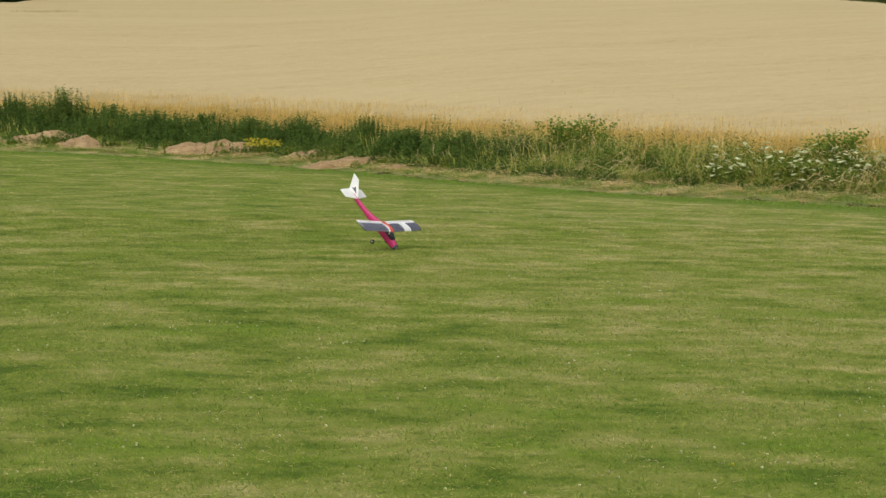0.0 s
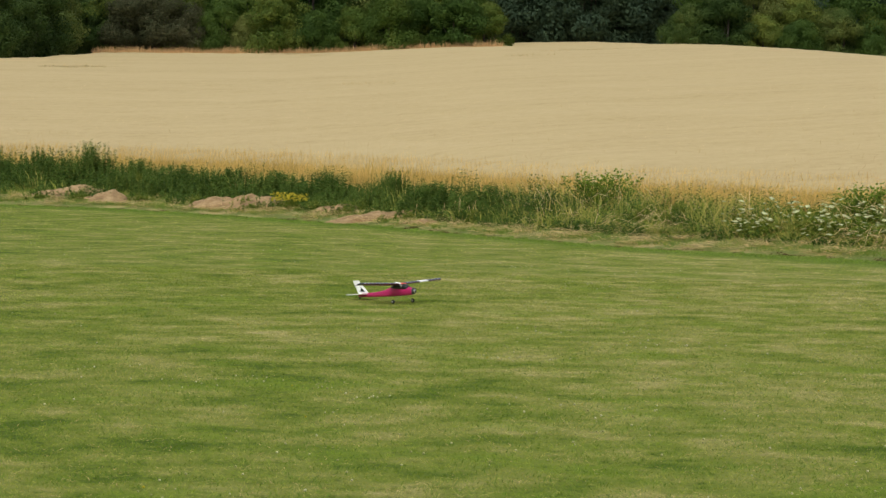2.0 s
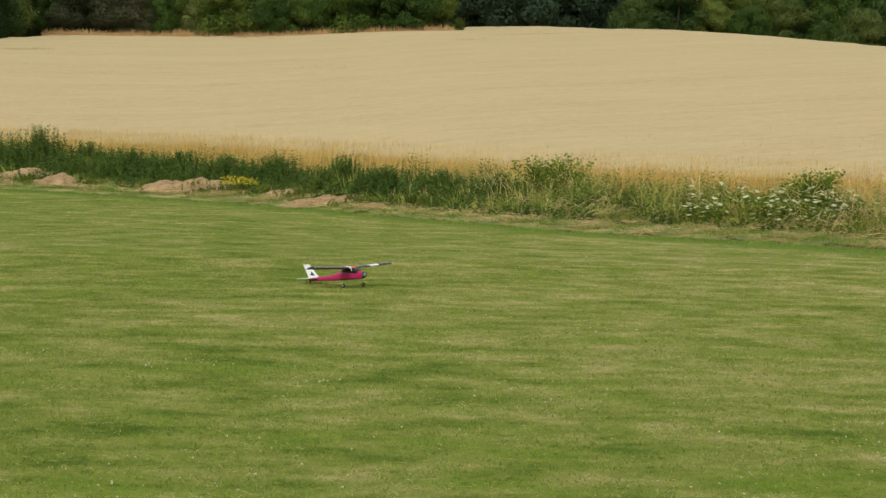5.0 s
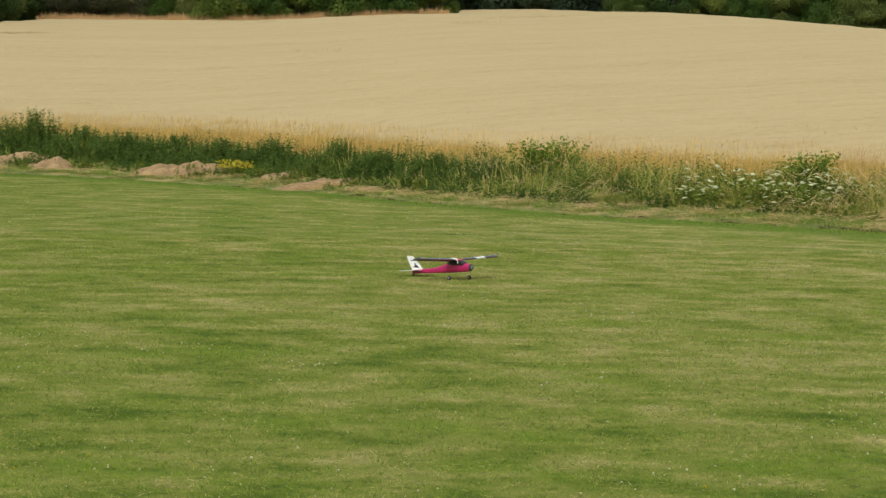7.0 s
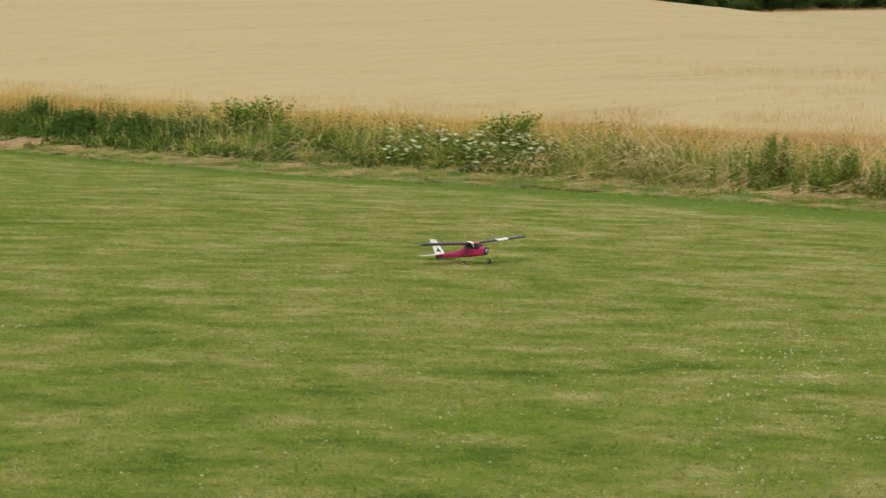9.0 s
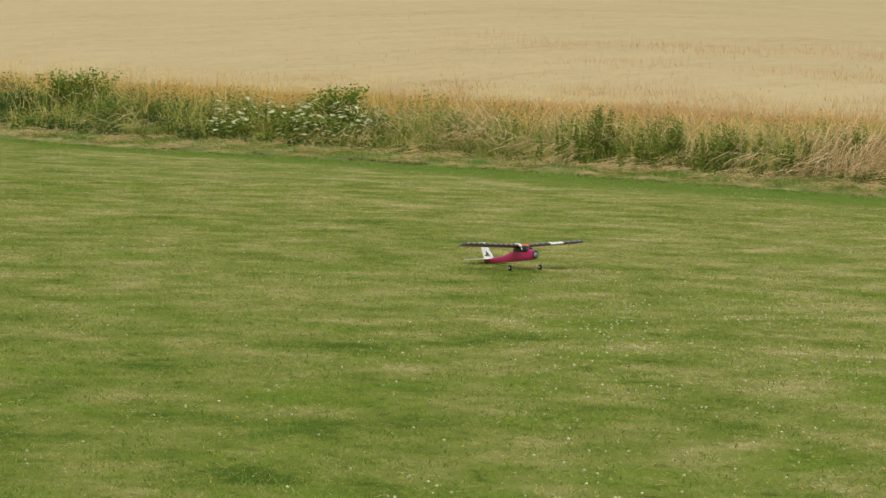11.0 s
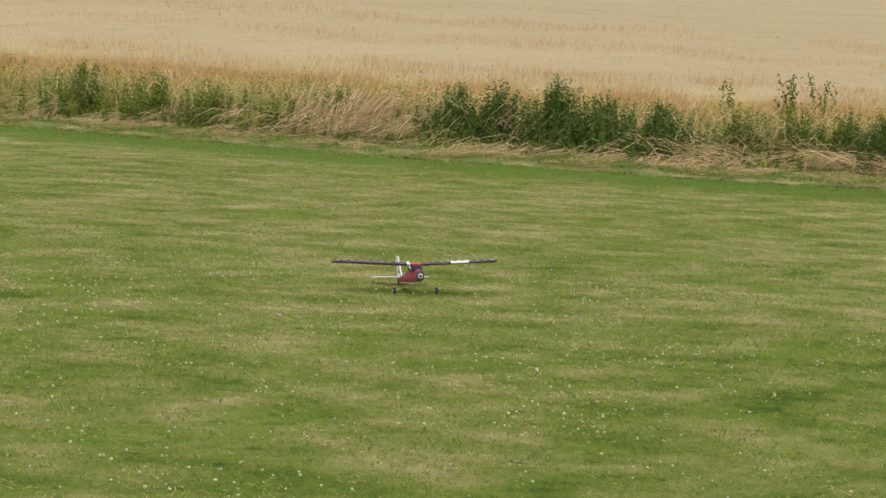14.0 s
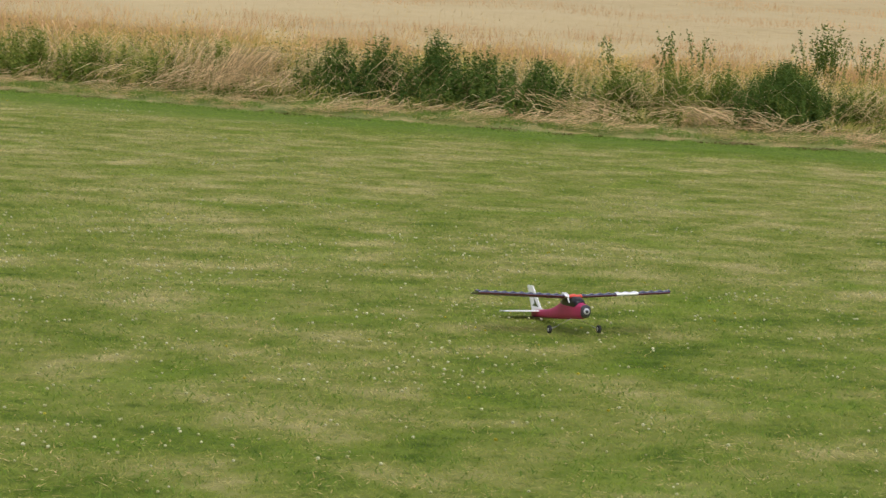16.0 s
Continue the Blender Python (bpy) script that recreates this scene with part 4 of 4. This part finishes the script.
def tree(name, label, category, height, width, trunk, lobes_n, n, leaf, material, low):
    """A trunk with limbs and a crown of leafy sprays; built round the origin."""
    top = new(name)
    bm = bmesh.new()
    rings = 6
    prev = None
    for i in range(rings + 1):
        f = i / rings
        rad = trunk * (1 - 0.8 * f) + 0.02
        ring = [bm.verts.new((rad * math.cos(q) + 0.12 * width * math.sin(f * 2.1), rad * math.sin(q), height * 0.8 * f - 0.2)) for q in (math.tau * j / 8 for j in range(8))]
        if prev:
            for j in range(8):
                bm.faces.new((prev[j], prev[(j + 1) % 8], ring[(j + 1) % 8], ring[j]))
        prev = ring
    part("trunk", bm, top, mats=[M_BARK])
    lobes = []
    for i in range(lobes_n):
        a, f = RNG.uniform(0, 2 * np.pi), RNG.uniform(0, 1)
        z = height * (low + (0.95 - low) * f)
        out = width * 0.5 * math.sqrt(max(0.08, 1 - (2 * f - 0.75) ** 2 * 0.7)) * RNG.uniform(0.35, 0.85)
        q = width * RNG.uniform(0.09, 0.19)
        lobes.append((out * math.cos(a), out * math.sin(a) * 0.8, z, q, q, q * RNG.uniform(0.6, 0.95)))
    for l in lobes[:7]:
        bm = bmesh.new()
        o, e = Vector((0, 0, height * low * 0.6)), Vector(l[:3])
        d = (e - o).normalized()
        s1 = d.orthogonal().normalized() * trunk * 0.35
        s2 = d.cross(s1)
        a = [bm.verts.new(o + s1 * math.cos(q) + s2 * math.sin(q)) for q in (math.tau * j / 5 for j in range(5))]
        b = [bm.verts.new(e + (s1 * math.cos(q) + s2 * math.sin(q)) * 0.25) for q in (math.tau * j / 5 for j in range(5))]
        for j in range(5):
            bm.faces.new((a[j], a[(j + 1) % 5], b[(j + 1) % 5], b[j]))
        part("limb", bm, top, mats=[M_BARK])
    p, d = crown_points(lobes, n, 0.10)
    p[:, 2] = np.maximum(p[:, 2], 0.05)
    part("crown", soup("crown", *leaves(p, RNG.normal(0, 1, (n, 3)), RNG.uniform(0.6, 1.3, n) * leaf, leaf * 0.65, d + RNG.normal(0, 0.26, (n, 3))), [material]), top)
    return tagged(top, label, category)


def hedge_foot():
    """Dry reddish grass left standing between the barley and the hedge."""
    n = 26000
    x = RNG.uniform(-24, 66, n)
    y = np.where(x < 4, 158.9, 166.0) + RNG.uniform(-0.5, 0.7, n)
    k = (x < 4) | (x > 19)
    x, y = x[k], y[k]
    p = np.stack([x, y, land(x, y)], 1)
    n = len(p)
    ob = new("hedge_foot_grass", soup("hedge_foot_grass", *blades(p, RNG.uniform(0.8, 1.15, n) + 0.2 * step(5, 3, x) + 0.12 * np.maximum(0, patchy(p, 4.0, 41)), 0.05, wind(n, 0.15)), [M_DRY]))
    tagged(ob, "dry reddish brown grass along the foot of the hedge", "grass", kind="stuff")


hedge_foot()


def plant_rows():
    shrub_a = tree("hawthorn_shrub", "broad green hawthorn shrub at the field edge", "shrub", 4.2, 4.6, 0.10, 64, 26000, 0.135, M_HAWTHORN, 0.10)
    shrub_b = tree("hawthorn_shrub", "broad green hawthorn shrub at the field edge", "shrub", 3.4, 4.0, 0.10, 54, 22000, 0.13, M_HAWTHORN, 0.08)
    shrub_c = tree("olive_shrub", "olive green rounded shrub at the field edge", "shrub", 4.6, 4.8, 0.12, 66, 26000, 0.135, M_OLIVE, 0.12)
    shrub_d = tree("olive_shrub", "olive green rounded shrub at the field edge", "shrub", 3.6, 3.8, 0.10, 52, 22000, 0.13, M_OLIVE, 0.10)
    dull = tree("dull_shrub", "grey-brown half-bare shrub at the field edge", "shrub", 4.4, 4.4, 0.11, 50, 20000, 0.12, M_DULL, 0.10)
    wood_a = tree("woodland_tree", "tall dark green woodland tree behind the hedge", "tree", 13.0, 9.0, 0.28, 100, 38000, 0.25, M_HAZY_WOOD_LEAF, 0.06)
    wood_b = tree("woodland_tree", "tall dark green woodland tree behind the hedge", "tree", 11.0, 8.0, 0.24, 90, 34000, 0.24, M_HAZY_WOOD_LEAF, 0.05)
    for o, g in ((shrub_a, "hawthorns of the far hedge"), (shrub_b, "hawthorns of the far hedge"), (shrub_c, "olive shrubs of the far hedge"), (shrub_d, "olive shrubs of the far hedge"), (dull, "dull shrubs of the far hedge"), (wood_a, "trees of the far wood"), (wood_b, "trees of the far wood")):
        tagged(o, group=g)
    r = random.Random(4)
    plan = []
    for x in (-11.5, -9.0, -6.4, -3.8, -1.6, 0.8, 3.0):
        plan.append((r.choice((shrub_a, shrub_b)), x, 160.8 + r.uniform(-0.6, 1.2), r.uniform(1.0, 1.25)))
    for x in (-22.4, -20.2, -18.0):
        plan.append((dull, x, 162.2 + r.uniform(-0.4, 0.8), r.uniform(0.95, 1.2)))
    for x in (-24.5, -15.8, -13.8):
        plan.append((r.choice((shrub_a, shrub_d)), x, 162.5 + r.uniform(-0.5, 1.5), r.uniform(0.85, 1.1)))
    for i in range(14):
        plan.append((r.choice((shrub_a, shrub_c)), -36 + i * 2.9 + r.uniform(-0.6, 0.6), 165.5 + r.uniform(-0.8, 1.2), r.uniform(1.3, 1.7)))
    for i in range(32):
        plan.append((r.choice((shrub_a, shrub_c)), 19.5 + i * 3.1 + r.uniform(-0.6, 0.6), 171.5 + r.uniform(-0.8, 1.2), r.uniform(1.2, 1.6)))
    for x in (17.6, 20.2, 23.0, 25.6, 28.4, 31.0, 33.8, 36.6, 39.6, 42.8, 46.0, 49.6, 53.0, 56.8, 60.6, 64.6):
        plan.append((r.choice((shrub_b, shrub_c, shrub_d)), x, 167.8 + 0.02 * (x - 17) + r.uniform(-0.8, 1.2), r.uniform(0.95, 1.3)))
    for i in range(24):
        plan.append((r.choice((wood_a, wood_b)), -52 + i * 7.4 + r.uniform(-1.5, 1.5), 173 + r.uniform(-2, 4), r.uniform(0.9, 1.15)))
    for i in range(26):
        plan.append((r.choice((wood_a, wood_b)), -58 + i * 7.0 + r.uniform(-1.5, 1.5), 192 + r.uniform(-3, 5), r.uniform(1.0, 1.3)))
    for i in range(31):
        plan.append((r.choice((wood_a, wood_b)), -66 + i * 6.2 + r.uniform(-1.5, 1.5), 212 + r.uniform(-3, 5), r.uniform(1.2, 1.5)))
    for x, y in ((-27.6, 138.5), (-27.2, 144.0), (-26.8, 149.5), (-26.6, 155.0), (-27.5, 161.0), (-33, 137), (-33, 145), (-32.5, 153), (-36.5, 163)):
        plan.append((shrub_c, x, y, r.uniform(1.1, 1.4)))
    done = set()
    for o, x, y, k in plan:
        if o is wood_a or o is wood_b:
            if 2.5 < x < 18 and y < 184:
                y += 18
        m = Matrix.Translation(put(x, y)) @ Matrix.Rotation(r.uniform(0, math.tau), 4, "Z")
        if o in done:
            c = copy_thing(o, m)
        else:
            c = o
            c.matrix_basis = m
            done.add(o)
        c.scale = (k, k, k)


plant_rows()


# ---- the model aeroplane ----
P_RED = plain("crimson_film", (0.50, 0.018, 0.130), 0.42, vary=0.10, scale=9.0, coat=0.08)
P_UNDER = plain("dark_red_film", (0.115, 0.014, 0.026), 0.4, vary=0.15, scale=9.0)
P_NAVY = plain("navy_film", (0.018, 0.020, 0.062), 0.10, vary=0.15, scale=9.0, coat=1.0)
P_NAVY.node_tree.nodes["Principled BSDF"].inputs["Specular IOR Level"].default_value = 1.0
P_NAVY.node_tree.nodes["Principled BSDF"].inputs["Coat IOR"].default_value = 1.9
P_WHITE = plain("white_film", (0.90, 0.90, 0.88), 0.35, vary=0.03, scale=9.0, coat=0.2)
P_ORANGE = plain("orange_red_film", (0.72, 0.09, 0.05), 0.35, vary=0.08, scale=9.0)
P_BLACK = plain("black_film", (0.015, 0.015, 0.018), 0.35, vary=0.2, scale=20.0)
P_COWL = plain("charcoal_plastic", (0.055, 0.055, 0.06), 0.45, vary=0.15, scale=20.0)
P_GREY = plain("brushed_aluminium", (0.62, 0.62, 0.63), 0.38, 0.6, vary=0.10, scale=40.0)
P_WIRE = plain("steel_wire", (0.42, 0.40, 0.35), 0.4, 0.7, vary=0.15, scale=60.0)
P_RUBBER = plain("black_rubber", (0.018, 0.018, 0.018), 0.8, vary=0.25, scale=60.0)
P_HUB = plain("pale_plastic_hub", (0.55, 0.55, 0.50), 0.5, vary=0.08, scale=40.0)


def loft(sections, ring):
    """Skin over sections (x, half width, bottom, top), each a rounded rectangle of the given corner share."""
    bm = bmesh.new()
    prev = None
    for x, hw, zb, zt in sections:
        cz, hz = (zb + zt) / 2, (zt - zb) / 2
        pts = []
        for j in range(20):
            q = math.tau * j / 20
            c, s = math.cos(q), math.sin(q)
            k = (abs(c) ** ring + abs(s) ** ring) ** (-1 / ring)
            pts.append(bm.verts.new((x, c * k * hw, cz + s * k * hz)))
        if prev:
            for j in range(20):
                bm.faces.new((prev[j], pts[j], pts[(j + 1) % 20], prev[(j + 1) % 20]))
        else:
            bm.faces.new(pts)
        prev = pts
    bm.faces.new(prev[::-1])
    for f in bm.faces:
        f.smooth = len(f.verts) == 4
    bmesh.ops.recalc_face_normals(bm, faces=bm.faces)
    return bm


def tube(points, radius, sides=8):
    bm = bmesh.new()
    prev = None
    for i, p in enumerate(points):
        p = Vector(p)
        d = (Vector(points[min(i + 1, len(points) - 1)]) - Vector(points[max(i - 1, 0)])).normalized()
        u = d.orthogonal().normalized()
        w = d.cross(u)
        r = [bm.verts.new(p + (u * math.cos(math.tau * j / sides) + w * math.sin(math.tau * j / sides)) * radius) for j in range(sides)]
        if prev:
            off = min(range(sides), key=lambda k: (r[k].co - prev[0].co).length)
            r = r[off:] + r[:off]
            for j in range(sides):
                bm.faces.new((prev[j], prev[(j + 1) % sides], r[(j + 1) % sides], r[j]))
        prev = r
    return bm


def turned(profile, axis_at, axis, sides=24):
    """A body of revolution about the y or x axis through axis_at; profile rows: along, radius."""
    bm = bmesh.new()
    prev = None
    for a, r in profile:
        ring = []
        for j in range(sides):
            q = math.tau * j / sides
            o = Vector((r * math.cos(q), a, r * math.sin(q))) if axis == "y" else Vector((a, r * math.cos(q), r * math.sin(q)))
            ring.append(bm.verts.new(Vector(axis_at) + o))
        if prev:
            for j in range(sides):
                bm.faces.new((prev[j], prev[(j + 1) % sides], ring[(j + 1) % sides], ring[j]))
        prev = ring
    bmesh.ops.remove_doubles(bm, verts=bm.verts, dist=1e-5)
    bmesh.ops.recalc_face_normals(bm, faces=bm.faces)
    for f in bm.faces:
        f.smooth = True
    return bm


def slab(outline, thick, y=0.0):
    """A flat surface in the x-z plane with rounded edges, thick in y."""
    bm = bmesh.new()
    f = bm.faces.new([bm.verts.new((px, y - thick / 2, pz)) for px, pz in outline])
    ext = bmesh.ops.extrude_face_region(bm, geom=[f])
    for v in (g for g in ext["geom"] if isinstance(g, bmesh.types.BMVert)):
        v.co.y += thick
    bmesh.ops.recalc_face_normals(bm, faces=bm.faces)
    bmesh.ops.bevel(bm, geom=list(bm.edges), offset=thick * 0.3, segments=2, affect="EDGES")
    return bm


SPAN, CHORD, LE = 0.725, 0.206, 0.016


def wing_half(side):
    """One wing panel: ribs with the film sagging between them, a square tip and gentle dihedral."""
    bm = bmesh.new()
    bays, per = 11, 4
    top = [(0, 0.010), (0.010, 0.034), (0.035, 0.062), (0.09, 0.096), (0.19, 0.122), (0.32, 0.130), (0.45, 0.119), (0.60, 0.094), (0.75, 0.060), (0.88, 0.030), (1.0, 0.006)]
    low = [(1.0, 0.0), (0.75, -0.006), (0.45, -0.014), (0.22, -0.028), (0.08, -0.036), (0.02, -0.020)]
    rings = []
    n = bays * per
    ys = [SPAN * i / n for i in range(n + 1)] + [SPAN + 0.006]
    for i, y in enumerate(ys):
        ph = (i % per) / per
        sag = math.sin(math.pi * ph) if i <= n else 0
        end = 0.55 if i > n else 1.0
        ring = []
        for kind, pts in (("t", top), ("b", low)):
            for c, z in pts:
                if kind == "t" and 0.008 < c < 0.97:
                    z -= (0.041 if c > 0.03 else 0.016) * sag
                zz = 0.252 + 0.032 * (y / SPAN) - 0.036 * c + z * CHORD * end
                cc = c if i <= n else 0.03 + c * 0.94
                ring.append(bm.verts.new((LE - cc * CHORD, side * y, zz)))
        rings.append(ring)
    nt_ = len(top)
    m = len(rings[0])
    for i in range(len(rings) - 1):
        ym = (ys[i] + ys[i + 1]) / 2
        for j in range(m):
            k = (j + 1) % m
            f = bm.faces.new((rings[i][j], rings[i][k], rings[i + 1][k], rings[i + 1][j]))
            f.smooth = True
            if j < nt_ - 1:
                c = (top[j][0] + top[j + 1][0]) / 2
                slot = 0
                if c > 0.80:
                    slot = 2
                if side > 0 and 0.315 < ym < 0.485:
                    slot = 2
                if ym < 0.052:
                    slot = 3
                if side < 0 and 0.052 < ym < 0.085 and c < 0.9:
                    slot = 2
            else:
                slot = 1
                if m - 2 <= j:
                    slot = 3 if ym < 0.052 else 2 if (side > 0 and 0.315 < ym < 0.485) or (side < 0 and 0.052 < ym < 0.085) else 1
            f.material_index = slot
    bm.faces.new(rings[-1]).material_index = 0
    bmesh.ops.recalc_face_normals(bm, faces=bm.faces)
    return bm


def aeroplane():
    top = new("model_aeroplane")
    fus = part("fuselage", loft([(0.206, 0.0325, 0.128, 0.212), (0.185, 0.0335, 0.119, 0.215), (0.155, 0.0345, 0.111, 0.218), (0.10, 0.0365, 0.104, 0.222), (0.03, 0.0405, 0.096, 0.228), (-0.17, 0.041, 0.072, 0.208), (-0.25, 0.038, 0.064, 0.180),
                                 (-0.33, 0.034, 0.057, 0.150), (-0.42, 0.030, 0.049, 0.124), (-0.53, 0.026, 0.040, 0.103), (-0.66, 0.020, 0.029, 0.086), (-0.79, 0.014, 0.017, 0.069), (-0.85, 0.010, 0.014, 0.060), (-0.862, 0.006, 0.022, 0.052)], 3.2),
               top, "glossy crimson film-covered fuselage", [P_RED])
    cowl = part("cowl", loft([(0.196, 0.0345, 0.122, 0.2155), (0.206, 0.0345, 0.126, 0.2145), (0.219, 0.034, 0.134, 0.211), (0.226, 0.031, 0.141, 0.205)], 3.0), top, "dark charcoal engine cowl", [P_COWL])
    part("intake_ring", turned([(0.222, 0.028), (0.229, 0.028), (0.231, 0.026), (0.229, 0.024), (0.224, 0.0235)], (0, 0, 0.172), "x"), cowl, "black round cowl ring", [P_BLACK])
    part("backplate", turned([(0.224, 0.0), (0.233, 0.0), (0.233, 0.018), (0.231, 0.0225), (0.224, 0.0225)], (0, 0, 0.172), "x"), cowl, "pale aluminium spinner backplate", [P_GREY])
    part("spinner", turned([(0.231, 0.012), (0.238, 0.011), (0.246, 0.007), (0.252, 0.0)], (0, 0, 0.172), "x"), cowl, "small grey spinner", [P_COWL])
    part("cabin", loft([(0.118, 0.030, 0.185, 0.226), (0.080, 0.0425, 0.176, 0.242), (0.03, 0.0445, 0.170, 0.256), (-0.13, 0.0435, 0.170, 0.232), (-0.185, 0.040, 0.178, 0.212)], 3.4), top, "black cabin block under the wing", [P_BLACK])
    for side, tag in ((1, "navy wing panel with a broad white band"), (-1, "navy wing panel with a white trailing edge")):
        part("wing_panel", wing_half(side), top, tag, [P_NAVY, P_UNDER, P_WHITE, P_ORANGE])
    part("wing_strap", tube([(-0.10, -0.062, 0.268), (-0.03, -0.062, 0.274), (0.010, -0.062, 0.268), (0.021, -0.062, 0.252), (0.022, -0.060, 0.232), (0.020, -0.052, 0.214)], 0.0055), top, "white strap over the leading edge", [P_WHITE])
    fin = part("tail_fin", slab([(-0.660, 0.080), (-0.862, 0.052), (-0.920, 0.140), (-0.984, 0.234), (-0.868, 0.243)], 0.009), top, "white swept tail fin", [P_WHITE])
    for y in (-0.0052, 0.0052):
        part("arrow_mark", slab([(-0.730, 0.096), (-0.862, 0.094), (-0.815, 0.114), (-0.828, 0.158)], 0.001, y), fin, "dark arrow marking", [P_NAVY])
    bm = bmesh.new()
    pts = [(-0.665, 0.0), (-0.705, 0.272), (-0.838, 0.270), (-0.862, 0.0), (-0.838, -0.270), (-0.705, -0.272)]
    f = bm.faces.new([bm.verts.new((x, y, 0.054 + 0.09 * (x + 0.83))) for x, y in pts])
    ext = bmesh.ops.extrude_face_region(bm, geom=[f])
    for v in (g for g in ext["geom"] if isinstance(g, bmesh.types.BMVert)):
        v.co.z += 0.009
    bmesh.ops.recalc_face_normals(bm, faces=bm.faces)
    bmesh.ops.bevel(bm, geom=list(bm.edges), offset=0.003, segments=2, affect="EDGES")
    part("tailplane", bm, top, "white tailplane", [P_WHITE])
    for side in (1, -1):
        part("gear_leg", tube([(0.0, side * 0.02, 0.096), (0.0, side * 0.035, 0.092), (0.004, side * 0.168, 0.026), (0.004, side * 0.200, 0.022)], 0.0026), top, "bare steel wire leg", [P_WIRE])
        wheel = part("wheel", turned([(-0.010, 0.013), (-0.012, 0.021), (-0.009, 0.027), (0.0, 0.0295), (0.009, 0.027), (0.012, 0.021), (0.010, 0.013)], (0.004, side * 0.188, 0.0195), "y"), top, "black foam-rubber wheel", [P_RUBBER])
        part("hub", turned([(-0.012, 0.0), (-0.012, 0.010), (-0.010, 0.0135), (0.010, 0.0135), (0.012, 0.010), (0.012, 0.0)], (0.004, side * 0.188, 0.0195), "y", 16), wheel, "pale plastic hub", [P_HUB])
    part("tail_leg", tube([(-0.805, 0, 0.024), (-0.825, 0, 0.010), (-0.835, 0, 0.004)], 0.0025), top, "thin wire tail leg", [P_WIRE])
    part("tail_wheel", turned([(-0.006, 0.004), (-0.006, 0.012), (0.0, 0.0155), (0.006, 0.012), (0.006, 0.004)], (-0.837, 0, 0.003), "y", 16), top, "small black tail wheel", [P_RUBBER])
    return tagged(top, "crimson high-wing model aeroplane with navy wings and white tail", "model aeroplane")


PLANE = aeroplane()

FLIGHT = [  # seconds, place, heading, nose up, roll
    (0, -0.458, 31.156, 0.087, -33.6, -51, -4.1),
    (0.2, -0.64, 31.1, 0.17, -38, -61, -9),
    (0.4, -0.43, 31.05, 0.09, -49, -47.5, -16),
    (0.5, -0.45, 31.028, 0.048, -53.1, -37.6, -20),
    (0.6, -0.46, 31.03, 0.04, -43, -34.5, -6),
    (0.8, -0.49, 31.04, 0.022, -45, -26, -1),
    (1, -0.501, 31.05, 0.012, -47.5, -18.2, 1.2),
    (1.2, -0.495, 31.13, 0.005, -45.8, -9, 0.9),
    (1.35, -0.49, 31.21, 0, -44.5, -1.2, 0.8),
    (1.5, -0.488, 31.238, 0, -44.367, 0.067, 0.767),
    (4, -0.488, 31.238, 0, -44.367, 0.067, 0.767),
    (5.3, -0.488, 31.238, 0, -44.367, 0.067, 0.767),
    (5.95, -0.288, 31.068, 0, -44.367, 0.067, 0.767),
    (6.5, 0.301, 30.683, 0.002, -44.5, -0.3, 0.2),
    (7, 0.97, 30.136, -0.003, -45.7, -0.2, -0.4),
    (7.5, 1.814, 29.292, 0, -44, -0.9, -0.3),
    (8, 2.821, 28.683, -0.009, -43.3, -1.6, 0.6),
    (8.5, 3.803, 27.886, -0.001, -53.5, 0.5, 0.2),
    (9, 4.656, 27.497, -0.009, -63.8, 1, 2.7),
    (9.5, 5.255, 26.837, -0.004, -76.8, 2.7, -1.8),
    (9.7, 5.407, 26.473, -0.007, -78.4, 0.5, 1.5),
    (11.8, 7.4, 22.594, 0.001, -71.7, 2.8, -0.3),
    (12, 7.69, 22.351, -0.004, -75, 1.1, -1),
    (12.5, 8.24, 21.415, 0.002, -81.7, -1.1, 0.8),
    (13, 8.59, 20.448, 0.006, -91.6, -0.5, -0.2),
    (13.5, 8.709, 19.44, 0.007, -98.3, 0.5, 1.1),
    (14, 8.625, 18.316, 0.013, -104.2, 1, 2.2),
    (14.5, 8.404, 17.128, -0.004, -100.8, 1.7, 1),
    (15, 8.471, 16.022, -0.014, -92.9, 1.8, 3.3),
    (15.5, 8.601, 14.95, -0, -94, 1.8, 1.4),
    (16, 8.717, 13.805, 0.009, -100.6, 2.3, 1.1),
]


def motions():
    """The aeroplane tips back off its nose, stands, then taxies round towards the camera."""
    walk(PLANE, [(t, pose(x, y, z, roll, -up, head)) for t, x, y, z, head, up, roll in FLIGHT])


motions()
